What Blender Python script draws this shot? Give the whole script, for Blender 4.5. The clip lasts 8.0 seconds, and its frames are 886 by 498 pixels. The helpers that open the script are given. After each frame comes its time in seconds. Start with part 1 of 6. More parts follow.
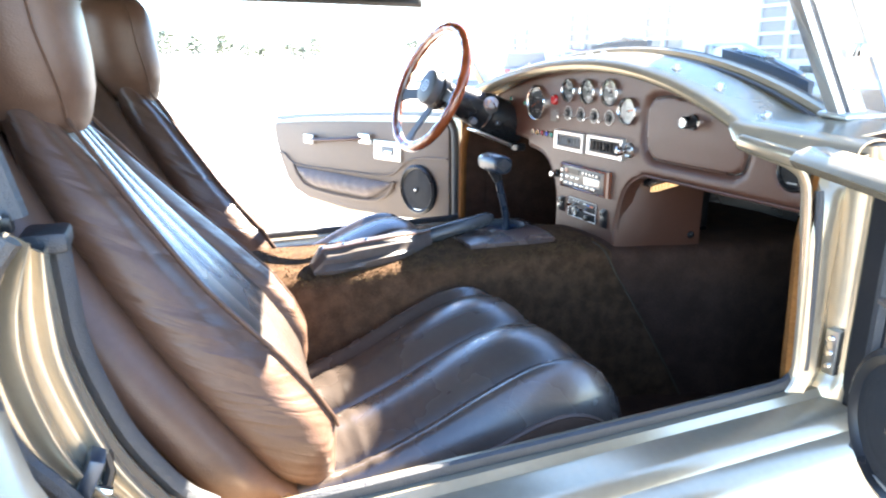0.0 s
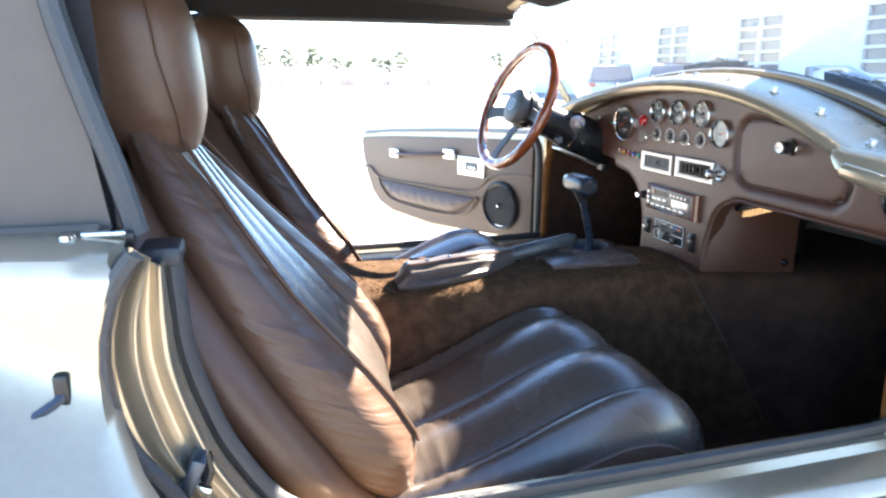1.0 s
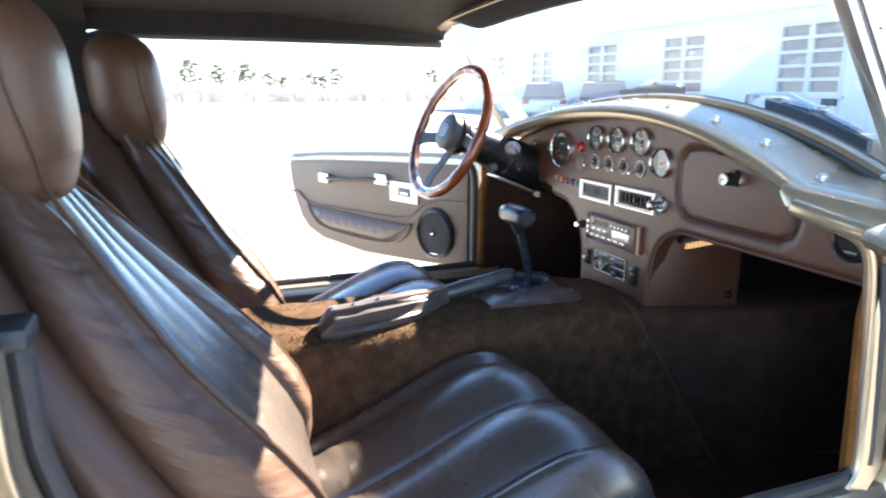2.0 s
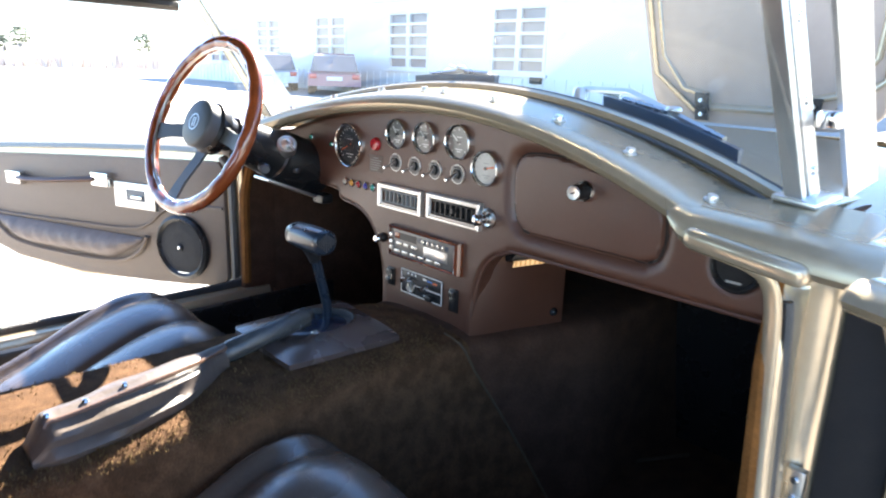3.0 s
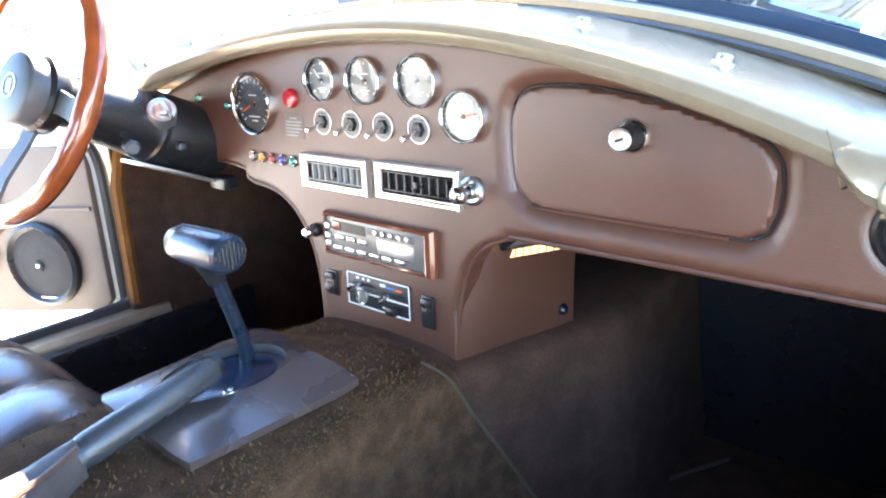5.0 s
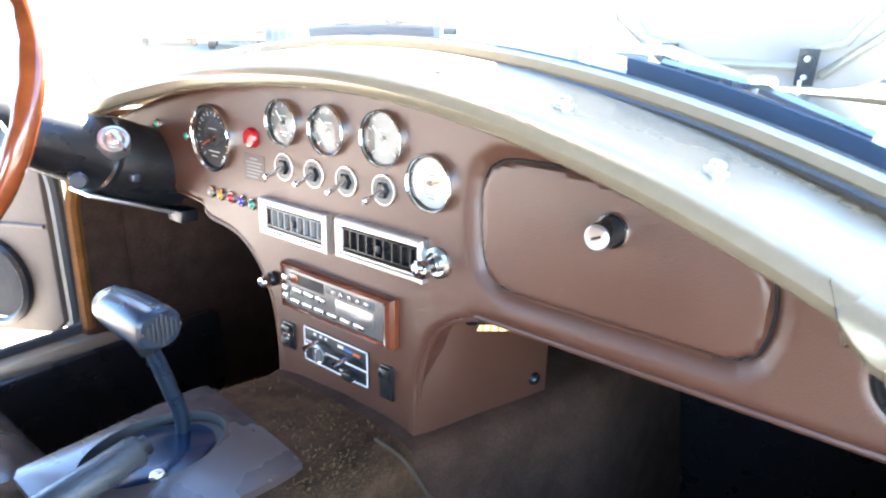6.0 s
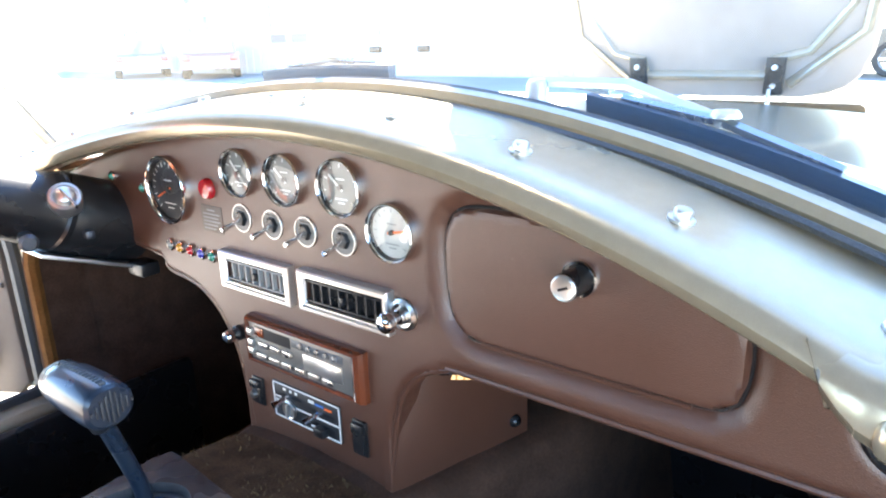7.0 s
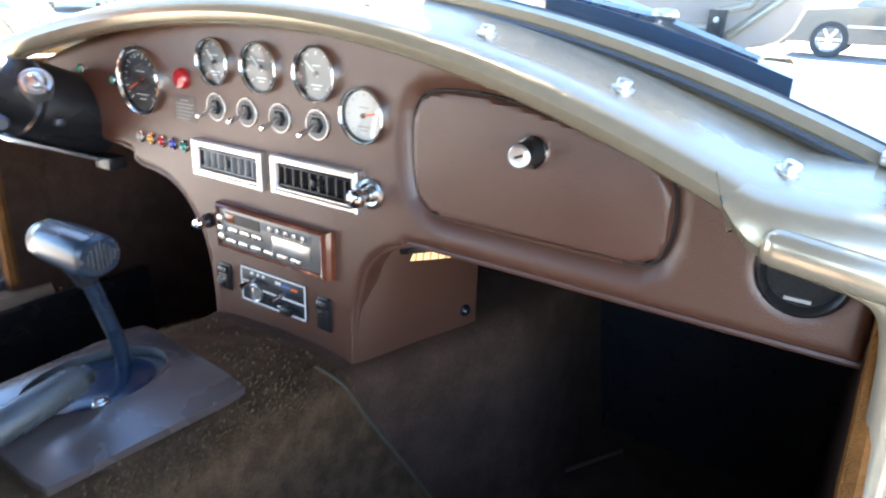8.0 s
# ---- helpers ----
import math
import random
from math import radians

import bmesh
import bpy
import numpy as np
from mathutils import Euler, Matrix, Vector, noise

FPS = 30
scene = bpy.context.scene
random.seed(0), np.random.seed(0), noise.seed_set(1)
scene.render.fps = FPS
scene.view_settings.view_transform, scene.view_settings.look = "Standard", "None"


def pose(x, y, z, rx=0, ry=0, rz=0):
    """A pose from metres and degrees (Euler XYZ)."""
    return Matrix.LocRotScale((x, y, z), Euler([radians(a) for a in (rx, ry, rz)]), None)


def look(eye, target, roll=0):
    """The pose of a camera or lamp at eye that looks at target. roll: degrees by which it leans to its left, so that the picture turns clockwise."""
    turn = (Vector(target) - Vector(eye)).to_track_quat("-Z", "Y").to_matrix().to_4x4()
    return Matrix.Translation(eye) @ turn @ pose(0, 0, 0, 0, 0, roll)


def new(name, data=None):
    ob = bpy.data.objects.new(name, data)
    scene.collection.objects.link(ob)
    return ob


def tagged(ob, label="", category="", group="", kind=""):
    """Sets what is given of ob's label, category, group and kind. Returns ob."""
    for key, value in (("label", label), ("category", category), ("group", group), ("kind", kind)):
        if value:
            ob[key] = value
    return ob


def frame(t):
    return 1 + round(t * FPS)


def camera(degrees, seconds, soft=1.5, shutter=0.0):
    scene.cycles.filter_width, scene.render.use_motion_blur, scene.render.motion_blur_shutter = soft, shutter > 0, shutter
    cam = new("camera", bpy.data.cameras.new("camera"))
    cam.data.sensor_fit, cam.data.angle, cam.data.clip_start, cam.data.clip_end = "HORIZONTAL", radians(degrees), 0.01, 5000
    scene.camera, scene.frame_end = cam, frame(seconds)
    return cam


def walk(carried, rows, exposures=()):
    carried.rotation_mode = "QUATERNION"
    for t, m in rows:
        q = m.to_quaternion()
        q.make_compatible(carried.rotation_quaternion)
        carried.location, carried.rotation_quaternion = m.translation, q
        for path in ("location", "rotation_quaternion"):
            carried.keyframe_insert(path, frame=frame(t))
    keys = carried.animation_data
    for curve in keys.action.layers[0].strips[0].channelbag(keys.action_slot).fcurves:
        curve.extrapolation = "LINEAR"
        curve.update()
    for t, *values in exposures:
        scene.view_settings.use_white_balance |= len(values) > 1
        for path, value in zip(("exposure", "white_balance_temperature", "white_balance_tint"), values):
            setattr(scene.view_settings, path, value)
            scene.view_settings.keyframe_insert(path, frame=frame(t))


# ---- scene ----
cam = camera(66.6, 8.0, soft=2.0, shutter=0.35)
PATH = [
    (0, (0.063, -0.036, 0.97), (0.799, 1.745, 0.435), -0.2),
    (0.5, (0.054, -0.044, 0.977), (0.669, 1.783, 0.444), -0),
    (1, (0.048, -0.044, 0.987), (0.571, 1.82, 0.486), -0),
    (1.2, (0.085, -0.017, 1.007), (0.559, 1.87, 0.548), -0.5),
    (2.3, (0.116, 0.13, 1.006), (0.962, 1.883, 0.547), 0.1),
    (2.5, (0.135, 0.202, 1.008), (1.094, 1.895, 0.542), -0.1),
    (2.7, (0.1523, 0.2939, 1.0184), (1.2575, 1.8843, 0.5193), 0.07),
    (2.8, (0.165, 0.335, 1.0193), (1.351, 1.8643, 0.5149), 0.22),
    (3, (0.176, 0.418, 1.026), (1.511, 1.814, 0.507), 2),
    (3.3, (0.231, 0.4914, 1.0097), (1.563, 1.8926, 0.4975), 1.28),
    (3.5, (0.264, 0.537, 1.003), (1.593, 1.923, 0.442), 0.7),
    (3.8, (0.3139, 0.5951, 0.9945), (1.577, 2.025, 0.3943), -2.26),
    (4, (0.348, 0.629, 0.996), (1.617, 2.045, 0.377), -2.4),
    (4.1, (0.3596, 0.6466, 0.9868), (1.6797, 2.0159, 0.3681), -2.25),
    (4.3, (0.3862, 0.6688, 0.9721), (1.7689, 1.9673, 0.338), -1.05),
    (4.5, (0.399, 0.686, 0.959), (1.799, 1.96, 0.315), -1.6),
    (4.7, (0.398, 0.7, 0.952), (1.844, 1.934, 0.329), -2.6),
    (5.8, (0.47, 0.758, 1.004), (1.942, 1.96, 0.381), -0.3),
    (6, (0.496, 0.755, 1.021), (1.964, 1.952, 0.38), 1.2),
    (6.2, (0.5129, 0.7631, 1.0346), (1.9843, 1.9482, 0.3784), 2.3),
    (6.5, (0.534, 0.77, 1.045), (2.006, 1.975, 0.428), -0.1),
    (6.8, (0.5414, 0.7641, 1.0476), (2.0321, 1.9524, 0.443), -1.65),
    (7, (0.54, 0.762, 1.044), (2.044, 1.936, 0.445), -1.7),
    (7.2, (0.5329, 0.7524, 1.0331), (2.0365, 1.9199, 0.4196), -1.97),
    (7.5, (0.519, 0.733, 1.018), (2.079, 1.794, 0.352), -0.5),
    (7.7, (0.5016, 0.7313, 1.0005), (2.079, 1.7416, 0.2997), -0.29),
    (8, (0.453, 0.724, 0.989), (2.023, 1.74, 0.28), 2.2),
]
EXPOSURES = [(0.0, 3.96), (0.5, 3.7), (1.0, 3.42), (2.5, 3.2), (3.0, 3.35), (3.5, 3.68), (4.5, 4.85), (6.0, 4.92), (6.8, 4.56), (7.2, 4.2), (7.6, 4.02), (8.0, 4.3)]
walk(cam, [(t, look(eye, target, roll)) for t, eye, target, roll in PATH], EXPOSURES)

# ---- world and sun ----
C = 1.33                                    # the car's middle line, y
SUN_WAY = Vector((1.0, 0.57, 0.82)).normalized()
world = bpy.data.worlds.new("sky")
scene.world = world
world.use_nodes = True
wn = world.node_tree.nodes
sky = wn.new("ShaderNodeTexSky")
sky.sky_type, sky.sun_disc = "NISHITA", False
sky.sun_elevation = math.asin(SUN_WAY.z)
sky.sun_rotation = math.atan2(SUN_WAY.x, SUN_WAY.y)
wn["Background"].inputs["Strength"].default_value = 0.08
sky.dust_density, sky.ozone_density, sky.altitude = 0.0, 3.6, 1500
world.node_tree.links.new(sky.outputs["Color"], wn["Background"].inputs["Color"])
sun = new("sun", bpy.data.lights.new("sun", "SUN"))
sun.data.energy, sun.data.angle, sun.data.color = 5.0, radians(0.55), (1.0, 0.915, 0.79)
sun.matrix_world = look(SUN_WAY * 20, (0, 0, 0))


# ---- materials ----
def mat(name, colour, rough=0.5, metal=0.0, scale=60.0, vary=0.12, bump=0.0, bump_scale=None, coat=0.0, stain=0.12, spec=0.5, sheen=0.0, kind="noise", crease=0.0, edge=1.0):
    """A surface with grain and broad unevenness at two scales, in metres."""
    m = bpy.data.materials.new(name)
    m.use_nodes = True
    n, l = m.node_tree.nodes, m.node_tree.links
    p = n["Principled BSDF"]
    p.inputs["Roughness"].default_value, p.inputs["Metallic"].default_value = rough, metal
    p.inputs["Coat Weight"].default_value, p.inputs["Coat Roughness"].default_value = coat, 0.06
    p.inputs["Specular IOR Level"].default_value = spec
    p.inputs["Sheen Weight"].default_value = sheen
    p.inputs["Specular Tint"].default_value = (edge, edge, edge, 1)
    co = n.new("ShaderNodeTexCoord")
    fine, broad = n.new("ShaderNodeTexNoise"), n.new("ShaderNodeTexNoise")
    fine.inputs["Scale"].default_value, fine.inputs["Detail"].default_value = scale, 4
    broad.inputs["Scale"].default_value, broad.inputs["Detail"].default_value = scale * 0.09, 3
    for t in (fine, broad):
        l.new(co.outputs["Object"], t.inputs["Vector"])
    base = n.new("ShaderNodeMix")
    base.data_type = "RGBA"
    base.inputs["A"].default_value = (*[max(0, c * (1 - vary)) for c in colour], 1)
    base.inputs["B"].default_value = (*[min(1, c * (1 + vary)) for c in colour], 1)
    l.new(fine.outputs["Fac"], base.inputs["Factor"])
    worn = n.new("ShaderNodeMix")
    worn.data_type, worn.blend_type = "RGBA", "MULTIPLY"
    ramp = n.new("ShaderNodeMapRange")
    ramp.inputs["From Min"].default_value, ramp.inputs["From Max"].default_value = 0.35, 0.65
    ramp.inputs["To Min"].default_value, ramp.inputs["To Max"].default_value = 1 - stain, 1.0
    l.new(broad.outputs["Fac"], ramp.inputs["Value"])
    worn.inputs["Factor"].default_value = 1.0
    l.new(base.outputs["Result"], worn.inputs["A"])
    l.new(ramp.outputs["Result"], worn.inputs["B"])
    l.new(worn.outputs["Result"], p.inputs["Base Color"])
    rr = n.new("ShaderNodeMapRange")
    rr.inputs["To Min"].default_value, rr.inputs["To Max"].default_value = rough * 0.8, min(1, rough * 1.2)
    l.new(broad.outputs["Fac"], rr.inputs["Value"])
    l.new(rr.outputs["Result"], p.inputs["Roughness"])
    if bump:
        if kind == "voronoi":
            g = n.new("ShaderNodeTexVoronoi")
            out = g.outputs["Distance"]
        else:
            g = n.new("ShaderNodeTexNoise")
            g.inputs["Detail"].default_value = 5
            out = g.outputs["Fac"]
        g.inputs["Scale"].default_value = bump_scale or scale * 2
        l.new(co.outputs["Object"], g.inputs["Vector"])
        b = n.new("ShaderNodeBump")
        b.inputs["Strength"].default_value, b.inputs["Distance"].default_value = bump, 0.002
        l.new(out, b.inputs["Height"])
        l.new(b.outputs["Normal"], p.inputs["Normal"])
        if crease:
            mp, cr, c2 = n.new("ShaderNodeMapping"), n.new("ShaderNodeTexNoise"), n.new("ShaderNodeBump")
            mp.vector_type = "TEXTURE"
            mp.inputs["Rotation"].default_value, mp.inputs["Scale"].default_value = (0, radians(27), 0), (0.17, 0.2, 0.022)
            cr.inputs["Scale"].default_value, cr.inputs["Detail"].default_value, cr.inputs["Distortion"].default_value = 1.0, 2.5, 0.5
            c2.inputs["Strength"].default_value, c2.inputs["Distance"].default_value = crease, 0.006
            l.new(co.outputs["Object"], mp.inputs["Vector"])
            l.new(mp.outputs["Vector"], cr.inputs["Vector"])
            l.new(cr.outputs["Fac"], c2.inputs["Height"])
            l.new(b.outputs["Normal"], c2.inputs["Normal"])
            l.new(c2.outputs["Normal"], p.inputs["Normal"])
    return m


def glow(name, colour, strength):
    m = mat(name, colour, 0.3)
    p = m.node_tree.nodes["Principled BSDF"]
    p.inputs["Emission Color"].default_value = (*colour, 1)
    p.inputs["Emission Strength"].default_value = strength
    return m


def clear(name, tint=(1, 1, 1), rough=0.0, base=0.045, veil=0.0):
    """Thin glass: what lies behind shows, the sky mirrors in it, and a faint patchy translucent film can be mixed in.
    """
    m = bpy.data.materials.new(name)
    m.use_nodes = True
    n, l = m.node_tree.nodes, m.node_tree.links
    n.remove(n["Principled BSDF"])
    see, shine, mix, fr = n.new("ShaderNodeBsdfTransparent"), n.new("ShaderNodeBsdfGlossy"), n.new("ShaderNodeMixShader"), n.new("ShaderNodeLayerWeight")
    see.inputs["Color"].default_value = (*tint, 1)
    shine.inputs["Roughness"].default_value = rough
    up, gain = n.new("ShaderNodeMath"), n.new("ShaderNodeMath")
    up.operation, gain.operation = "POWER", "MULTIPLY_ADD"
    up.inputs[1].default_value = 4.0
    gain.inputs[1].default_value, gain.inputs[2].default_value = 0.7, base
    l.new(fr.outputs["Facing"], up.inputs[0])
    l.new(up.outputs[0], gain.inputs[0])
    l.new(gain.outputs[0], mix.inputs["Fac"])
    l.new(see.outputs["BSDF"], mix.inputs[1])
    l.new(shine.outputs["BSDF"], mix.inputs[2])
    out = mix
    if veil:
        film, out, patch, amount = n.new("ShaderNodeBsdfTranslucent"), n.new("ShaderNodeMixShader"), n.new("ShaderNodeTexNoise"), n.new("ShaderNodeMapRange")
        patch.inputs["Scale"].default_value, patch.inputs["Detail"].default_value = 5.0, 4
        amount.inputs["From Min"].default_value, amount.inputs["From Max"].default_value = 0.3, 0.7
        amount.inputs["To Min"].default_value, amount.inputs["To Max"].default_value = veil * 0.5, veil * 1.5
        l.new(patch.outputs["Fac"], amount.inputs["Value"])
        l.new(amount.outputs["Result"], out.inputs["Fac"])
        l.new(mix.outputs["Shader"], out.inputs[1])
        l.new(film.outputs["BSDF"], out.inputs[2])
    l.new(out.outputs["Shader"], n["Material Output"].inputs["Surface"])
    return m


M = dict(
    paint=mat("champagne_metallic_paint", (0.53, 0.445, 0.32), 0.23, 0.64, 900, 0.08, coat=0.0, stain=0.05, edge=0.5),
    leather=mat("brown_leather", (0.116, 0.066, 0.044), 0.38, 0, 90, 0.16, 0.10, 420, spec=0.42, kind="voronoi", crease=0.12),
    leather_fold=mat("folded_brown_leather", (0.116, 0.066, 0.044), 0.38, 0, 90, 0.16, 0.10, 420, spec=0.42, kind="voronoi", crease=1.0),
    # glossier leather, base shifted from red to carry blue sky reflections
    leather_sheen=mat("glossy_leather_sky_tint", (0.088, 0.068, 0.056), 0.27, 0, 90, 0.16, 0.12, 420, spec=1.0, coat=0.3, kind="voronoi", crease=0.06),
    leather_old=mat("creased_grey_brown_leather", (0.098, 0.080, 0.071), 0.42, 0, 70, 0.25, 0.55, 90, spec=0.5),
    vinyl=mat("brown_dash_vinyl", (0.092, 0.040, 0.0255), 0.33, 0, 120, 0.10, 0.16, 900, spec=0.7, kind="voronoi"),
    plate_vinyl=mat("smooth_brown_vinyl", (0.078, 0.058, 0.054), 0.27, 0, 120, 0.10, 0.06, 900, spec=0.7, coat=0.15),
    doorcard=mat("taupe_door_vinyl", (0.15, 0.115, 0.092), 0.5, 0, 100, 0.1, 0.18, 900, kind="voronoi"),
    pocket=mat("gathered_grey_cloth", (0.17, 0.14, 0.13), 0.6, 0, 60, 0.2, 0.3, 300),
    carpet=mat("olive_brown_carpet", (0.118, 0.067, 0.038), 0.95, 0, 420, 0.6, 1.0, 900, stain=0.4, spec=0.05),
    # the carpet's pile, lighter and yellower to paint in the sun on it
    binding=mat("olive_binding_tape", (0.085, 0.058, 0.034), 0.85, 0, 200, 0.2, 0.4, 600, stain=0.2),
    pile=mat("sunlit_tone_carpet_pile", (0.155, 0.102, 0.048), 0.95, 0, 300, 0.4, stain=0.3, spec=0.05),
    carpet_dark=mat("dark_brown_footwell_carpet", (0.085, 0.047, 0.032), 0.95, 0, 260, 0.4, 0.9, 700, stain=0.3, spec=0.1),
    carpet_rust=mat("rust_brown_carpet", (0.22, 0.095, 0.028), 0.95, 0, 260, 0.4, 0.9, 700, stain=0.3, spec=0.1),
    black=mat("black_plastic", (0.014, 0.0145, 0.016), 0.28, 0, 150, 0.2, 0.1, 900),
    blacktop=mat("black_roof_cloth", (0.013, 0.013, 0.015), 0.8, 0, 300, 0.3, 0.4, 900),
    taupetop=mat("taupe_roof_skin", (0.115, 0.095, 0.082), 0.6, 0, 200, 0.08, 0.2, 700),
    rubber=mat("black_rubber_seal", (0.030, 0.032, 0.036), 0.40, 0, 200, 0.3, 0.7, 500, spec=0.8),
    chrome=mat("chrome", (0.80, 0.80, 0.79), 0.10, 1.0, 60, 0.03, stain=0.03),
    grip=mat("grey_ribbed_grip", (0.05, 0.055, 0.058), 0.26, 0, 200, 0.2, 0.3, 600, spec=0.9),
    # black plastic with the sky's blue reflection mixed into its base
    handle=mat("black_handle_sky_tint", (0.012, 0.021, 0.036), 0.28, 0.0, 150, 0.2, spec=0.55, coat=0.2),
    slate=mat("slate_grey_horn_pad", (0.075, 0.088, 0.10), 0.45, 0.0, 200, 0.1, 0.1, 900),
    # black dish; the blue of mirrored sky is put into its colour
    dish=mat("glossy_black_dish_sky_tint", (0.005, 0.020, 0.050), 0.22, 0.0, 200, 0.1, spec=0.5),
    underside=mat("taupe_bonnet_underside", (0.36, 0.31, 0.275), 0.5, 0, 30, 0.1, stain=0.2),
    steel=mat("brushed_steel", (0.55, 0.55, 0.54), 0.28, 1.0, 200, 0.1),
    alu=mat("satin_aluminium", (0.74, 0.73, 0.71), 0.30, 0.9, 200, 0.05),
    dark_steel=mat("dark_anodised_spoke", (0.10, 0.115, 0.14), 0.35, 0.7, 200, 0.1),
    wood=mat("varnished_mahogany", (0.27, 0.062, 0.017), 0.22, 0, 45, 0.5, coat=1.0, stain=0.35),
    wood_dark=mat("dark_varnished_mahogany", (0.15, 0.036, 0.013), 0.22, 0, 45, 0.5, coat=1.0, stain=0.35),
    white=mat("white_paint", (0.72, 0.72, 0.70), 0.5, 0, 20, 0.05),
    faceplate=mat("grey_metallic_plastic", (0.20, 0.19, 0.175), 0.35, 0.4, 200, 0.1),
    dial_black=mat("black_dial", (0.02, 0.022, 0.026), 0.4, 0, 100, 0.1),
    # grey switch discs; on the black small dials it paints in glass reflections
    dial_grey=mat("grey_disc_and_dial_glare", (0.15, 0.148, 0.142), 0.4, 0, 100, 0.1),
    dial_white=mat("silver_dial", (0.50, 0.49, 0.46), 0.45, 0, 100, 0.05),
    orange=mat("orange_needle", (0.75, 0.13, 0.02), 0.4, 0, 100, 0.05),
    red=mat("red_lens", (0.42, 0.012, 0.018), 0.15, 0, 60, 0.1, coat=1.0),
    amber=mat("amber_lens", (0.65, 0.30, 0.03), 0.15, 0, 60, 0.1, coat=1.0),
    blue=mat("blue_lens", (0.06, 0.06, 0.38), 0.15, 0, 60, 0.1, coat=1.0),
    green=mat("green_lens", (0.03, 0.28, 0.20), 0.15, 0, 60, 0.1, coat=1.0),
    pale=mat("clear_grey_lens", (0.35, 0.33, 0.28), 0.15, 0, 60, 0.1, coat=1.0),
    gauge_glass=clear("gauge_glass", (0.97, 0.985, 0.98), base=0.06),
    # dark rubber, coloured blue for the sky it would reflect
    blade=mat("wiper_rubber_sky_tint", (0.010, 0.032, 0.080), 0.36, 0, 100, 0.2, spec=0.6),
    lit_lens=glow("lit_amber_lens", (1.0, 0.60, 0.28), 0.075),
    screen=clear("windscreen_glass", (0.94, 0.975, 0.985), veil=0.0012),
    grille=mat("speaker_mesh", (0.02, 0.02, 0.022), 0.6, 0, 400, 0.4, 1.0, 900, kind="voronoi"),
    print_grey=mat("grey_print", (0.30, 0.30, 0.29), 0.5, 0, 80, 0.1),
    print_blue=mat("blue_print", (0.04, 0.16, 0.5), 0.5, 0, 80, 0.1),
    lamp_lens=mat("amber_lamp_lens", (0.72, 0.40, 0.14), 0.25, 0, 60, 0.15, 0.5, 500),
    asphalt=mat("pale_worn_concrete_lot", (0.37, 0.35, 0.32), 0.85, 0, 3, 0.15, 0.3, 30, stain=0.2),
    clad=mat("pale_painted_cladding", (0.80, 0.82, 0.83), 0.55, 0, 2, 0.05, stain=0.1),
    # panes lightened in colour to take in the glare on them
    window=mat("window_pane_with_glare", (0.30, 0.27, 0.28), 0.08, 0, 1.5, 0.3),
    bark=mat("bark", (0.10, 0.075, 0.055), 0.9, 0, 8, 0.3, 0.6, 30),
    # needles and bare wood paled for the haze over them
    leaf=mat("pine_needles", (0.19, 0.21, 0.15), 0.8, 0, 4, 0.4),
    twig=mat("bare_winter_wood", (0.58, 0.53, 0.50), 0.9, 0, 0.5, 0.3),
    suv=mat("black_car_paint", (0.012, 0.014, 0.02), 0.25, 0, 100, 0.1, coat=1.0),
    # both saloon paints lightened for the same glare
    maroon=mat("maroon_car_paint", (0.30, 0.10, 0.10), 0.3, 0, 100, 0.1, coat=1.0),
    greycar=mat("grey_car_paint", (0.50, 0.50, 0.50), 0.3, 0.3, 100, 0.1, coat=1.0),
    tyre=mat("tyre_rubber", (0.02, 0.02, 0.021), 0.7, 0, 60, 0.2, 0.3, 200),
    engine=mat("grey_engine_casting", (0.14, 0.15, 0.16), 0.5, 0.4, 60, 0.3, 0.4, 200),
)


# ---- building helpers ----
ORIGIN = {}


def thing(name, label, category, at=(0, 0, 0), group="", kind=""):
    ob = new(name)
    ob.empty_display_size = 0.05
    ob.location = at
    ORIGIN[ob] = Vector(at)
    return tagged(ob, label, category, group, kind)


def part(name, bm, material, parent=None, label="", smooth=True, at=None):
    """Links bm, given in world places, as one mesh under a thing or a part."""
    root = parent
    while root is not None and root.parent is not None:
        root = root.parent
    off = ORIGIN.get(root, Vector((0, 0, 0))) if root is not None else Vector((0, 0, 0))
    if off.length:
        bmesh.ops.translate(bm, vec=-off, verts=bm.verts)
    bmesh.ops.recalc_face_normals(bm, faces=bm.faces)
    me = bpy.data.meshes.new(name)
    bm.to_mesh(me)
    bm.free()
    if smooth:
        for f in me.polygons:
            f.use_smooth = True
        me.set_sharp_from_angle(angle=radians(38))
    me.materials.append(material)
    ob = new(name, me)
    if parent is not None:
        ob.parent = parent
    if label:
        tagged(ob, label)
    return ob


def structure(name, bm, material, label, category, smooth=True):
    return tagged(part(name, bm, material, None, "", smooth), label, category, "", "structure")


def box(lo, hi, bev=0.0, m=None, bm=None, seg=2):
    bm = bm or bmesh.new()
    size = [b - a for a, b in zip(lo, hi)]
    mid = [(a + b) / 2 for a, b in zip(lo, hi)]
    made = bmesh.ops.create_cube(bm, size=1.0, matrix=Matrix.Translation(mid) @ Matrix.Diagonal((*size, 1)))
    vs = made["verts"]
    if bev:
        es = list({e for v in vs for e in v.link_edges})
        got = bmesh.ops.bevel(bm, geom=es, offset=bev, segments=seg, profile=0.5, affect="EDGES")
        vs = list({v for f in got["faces"] for v in f.verts} | {v for v in vs if v.is_valid})
    if m is not None:
        bmesh.ops.transform(bm, matrix=m, verts=vs)
    return bm


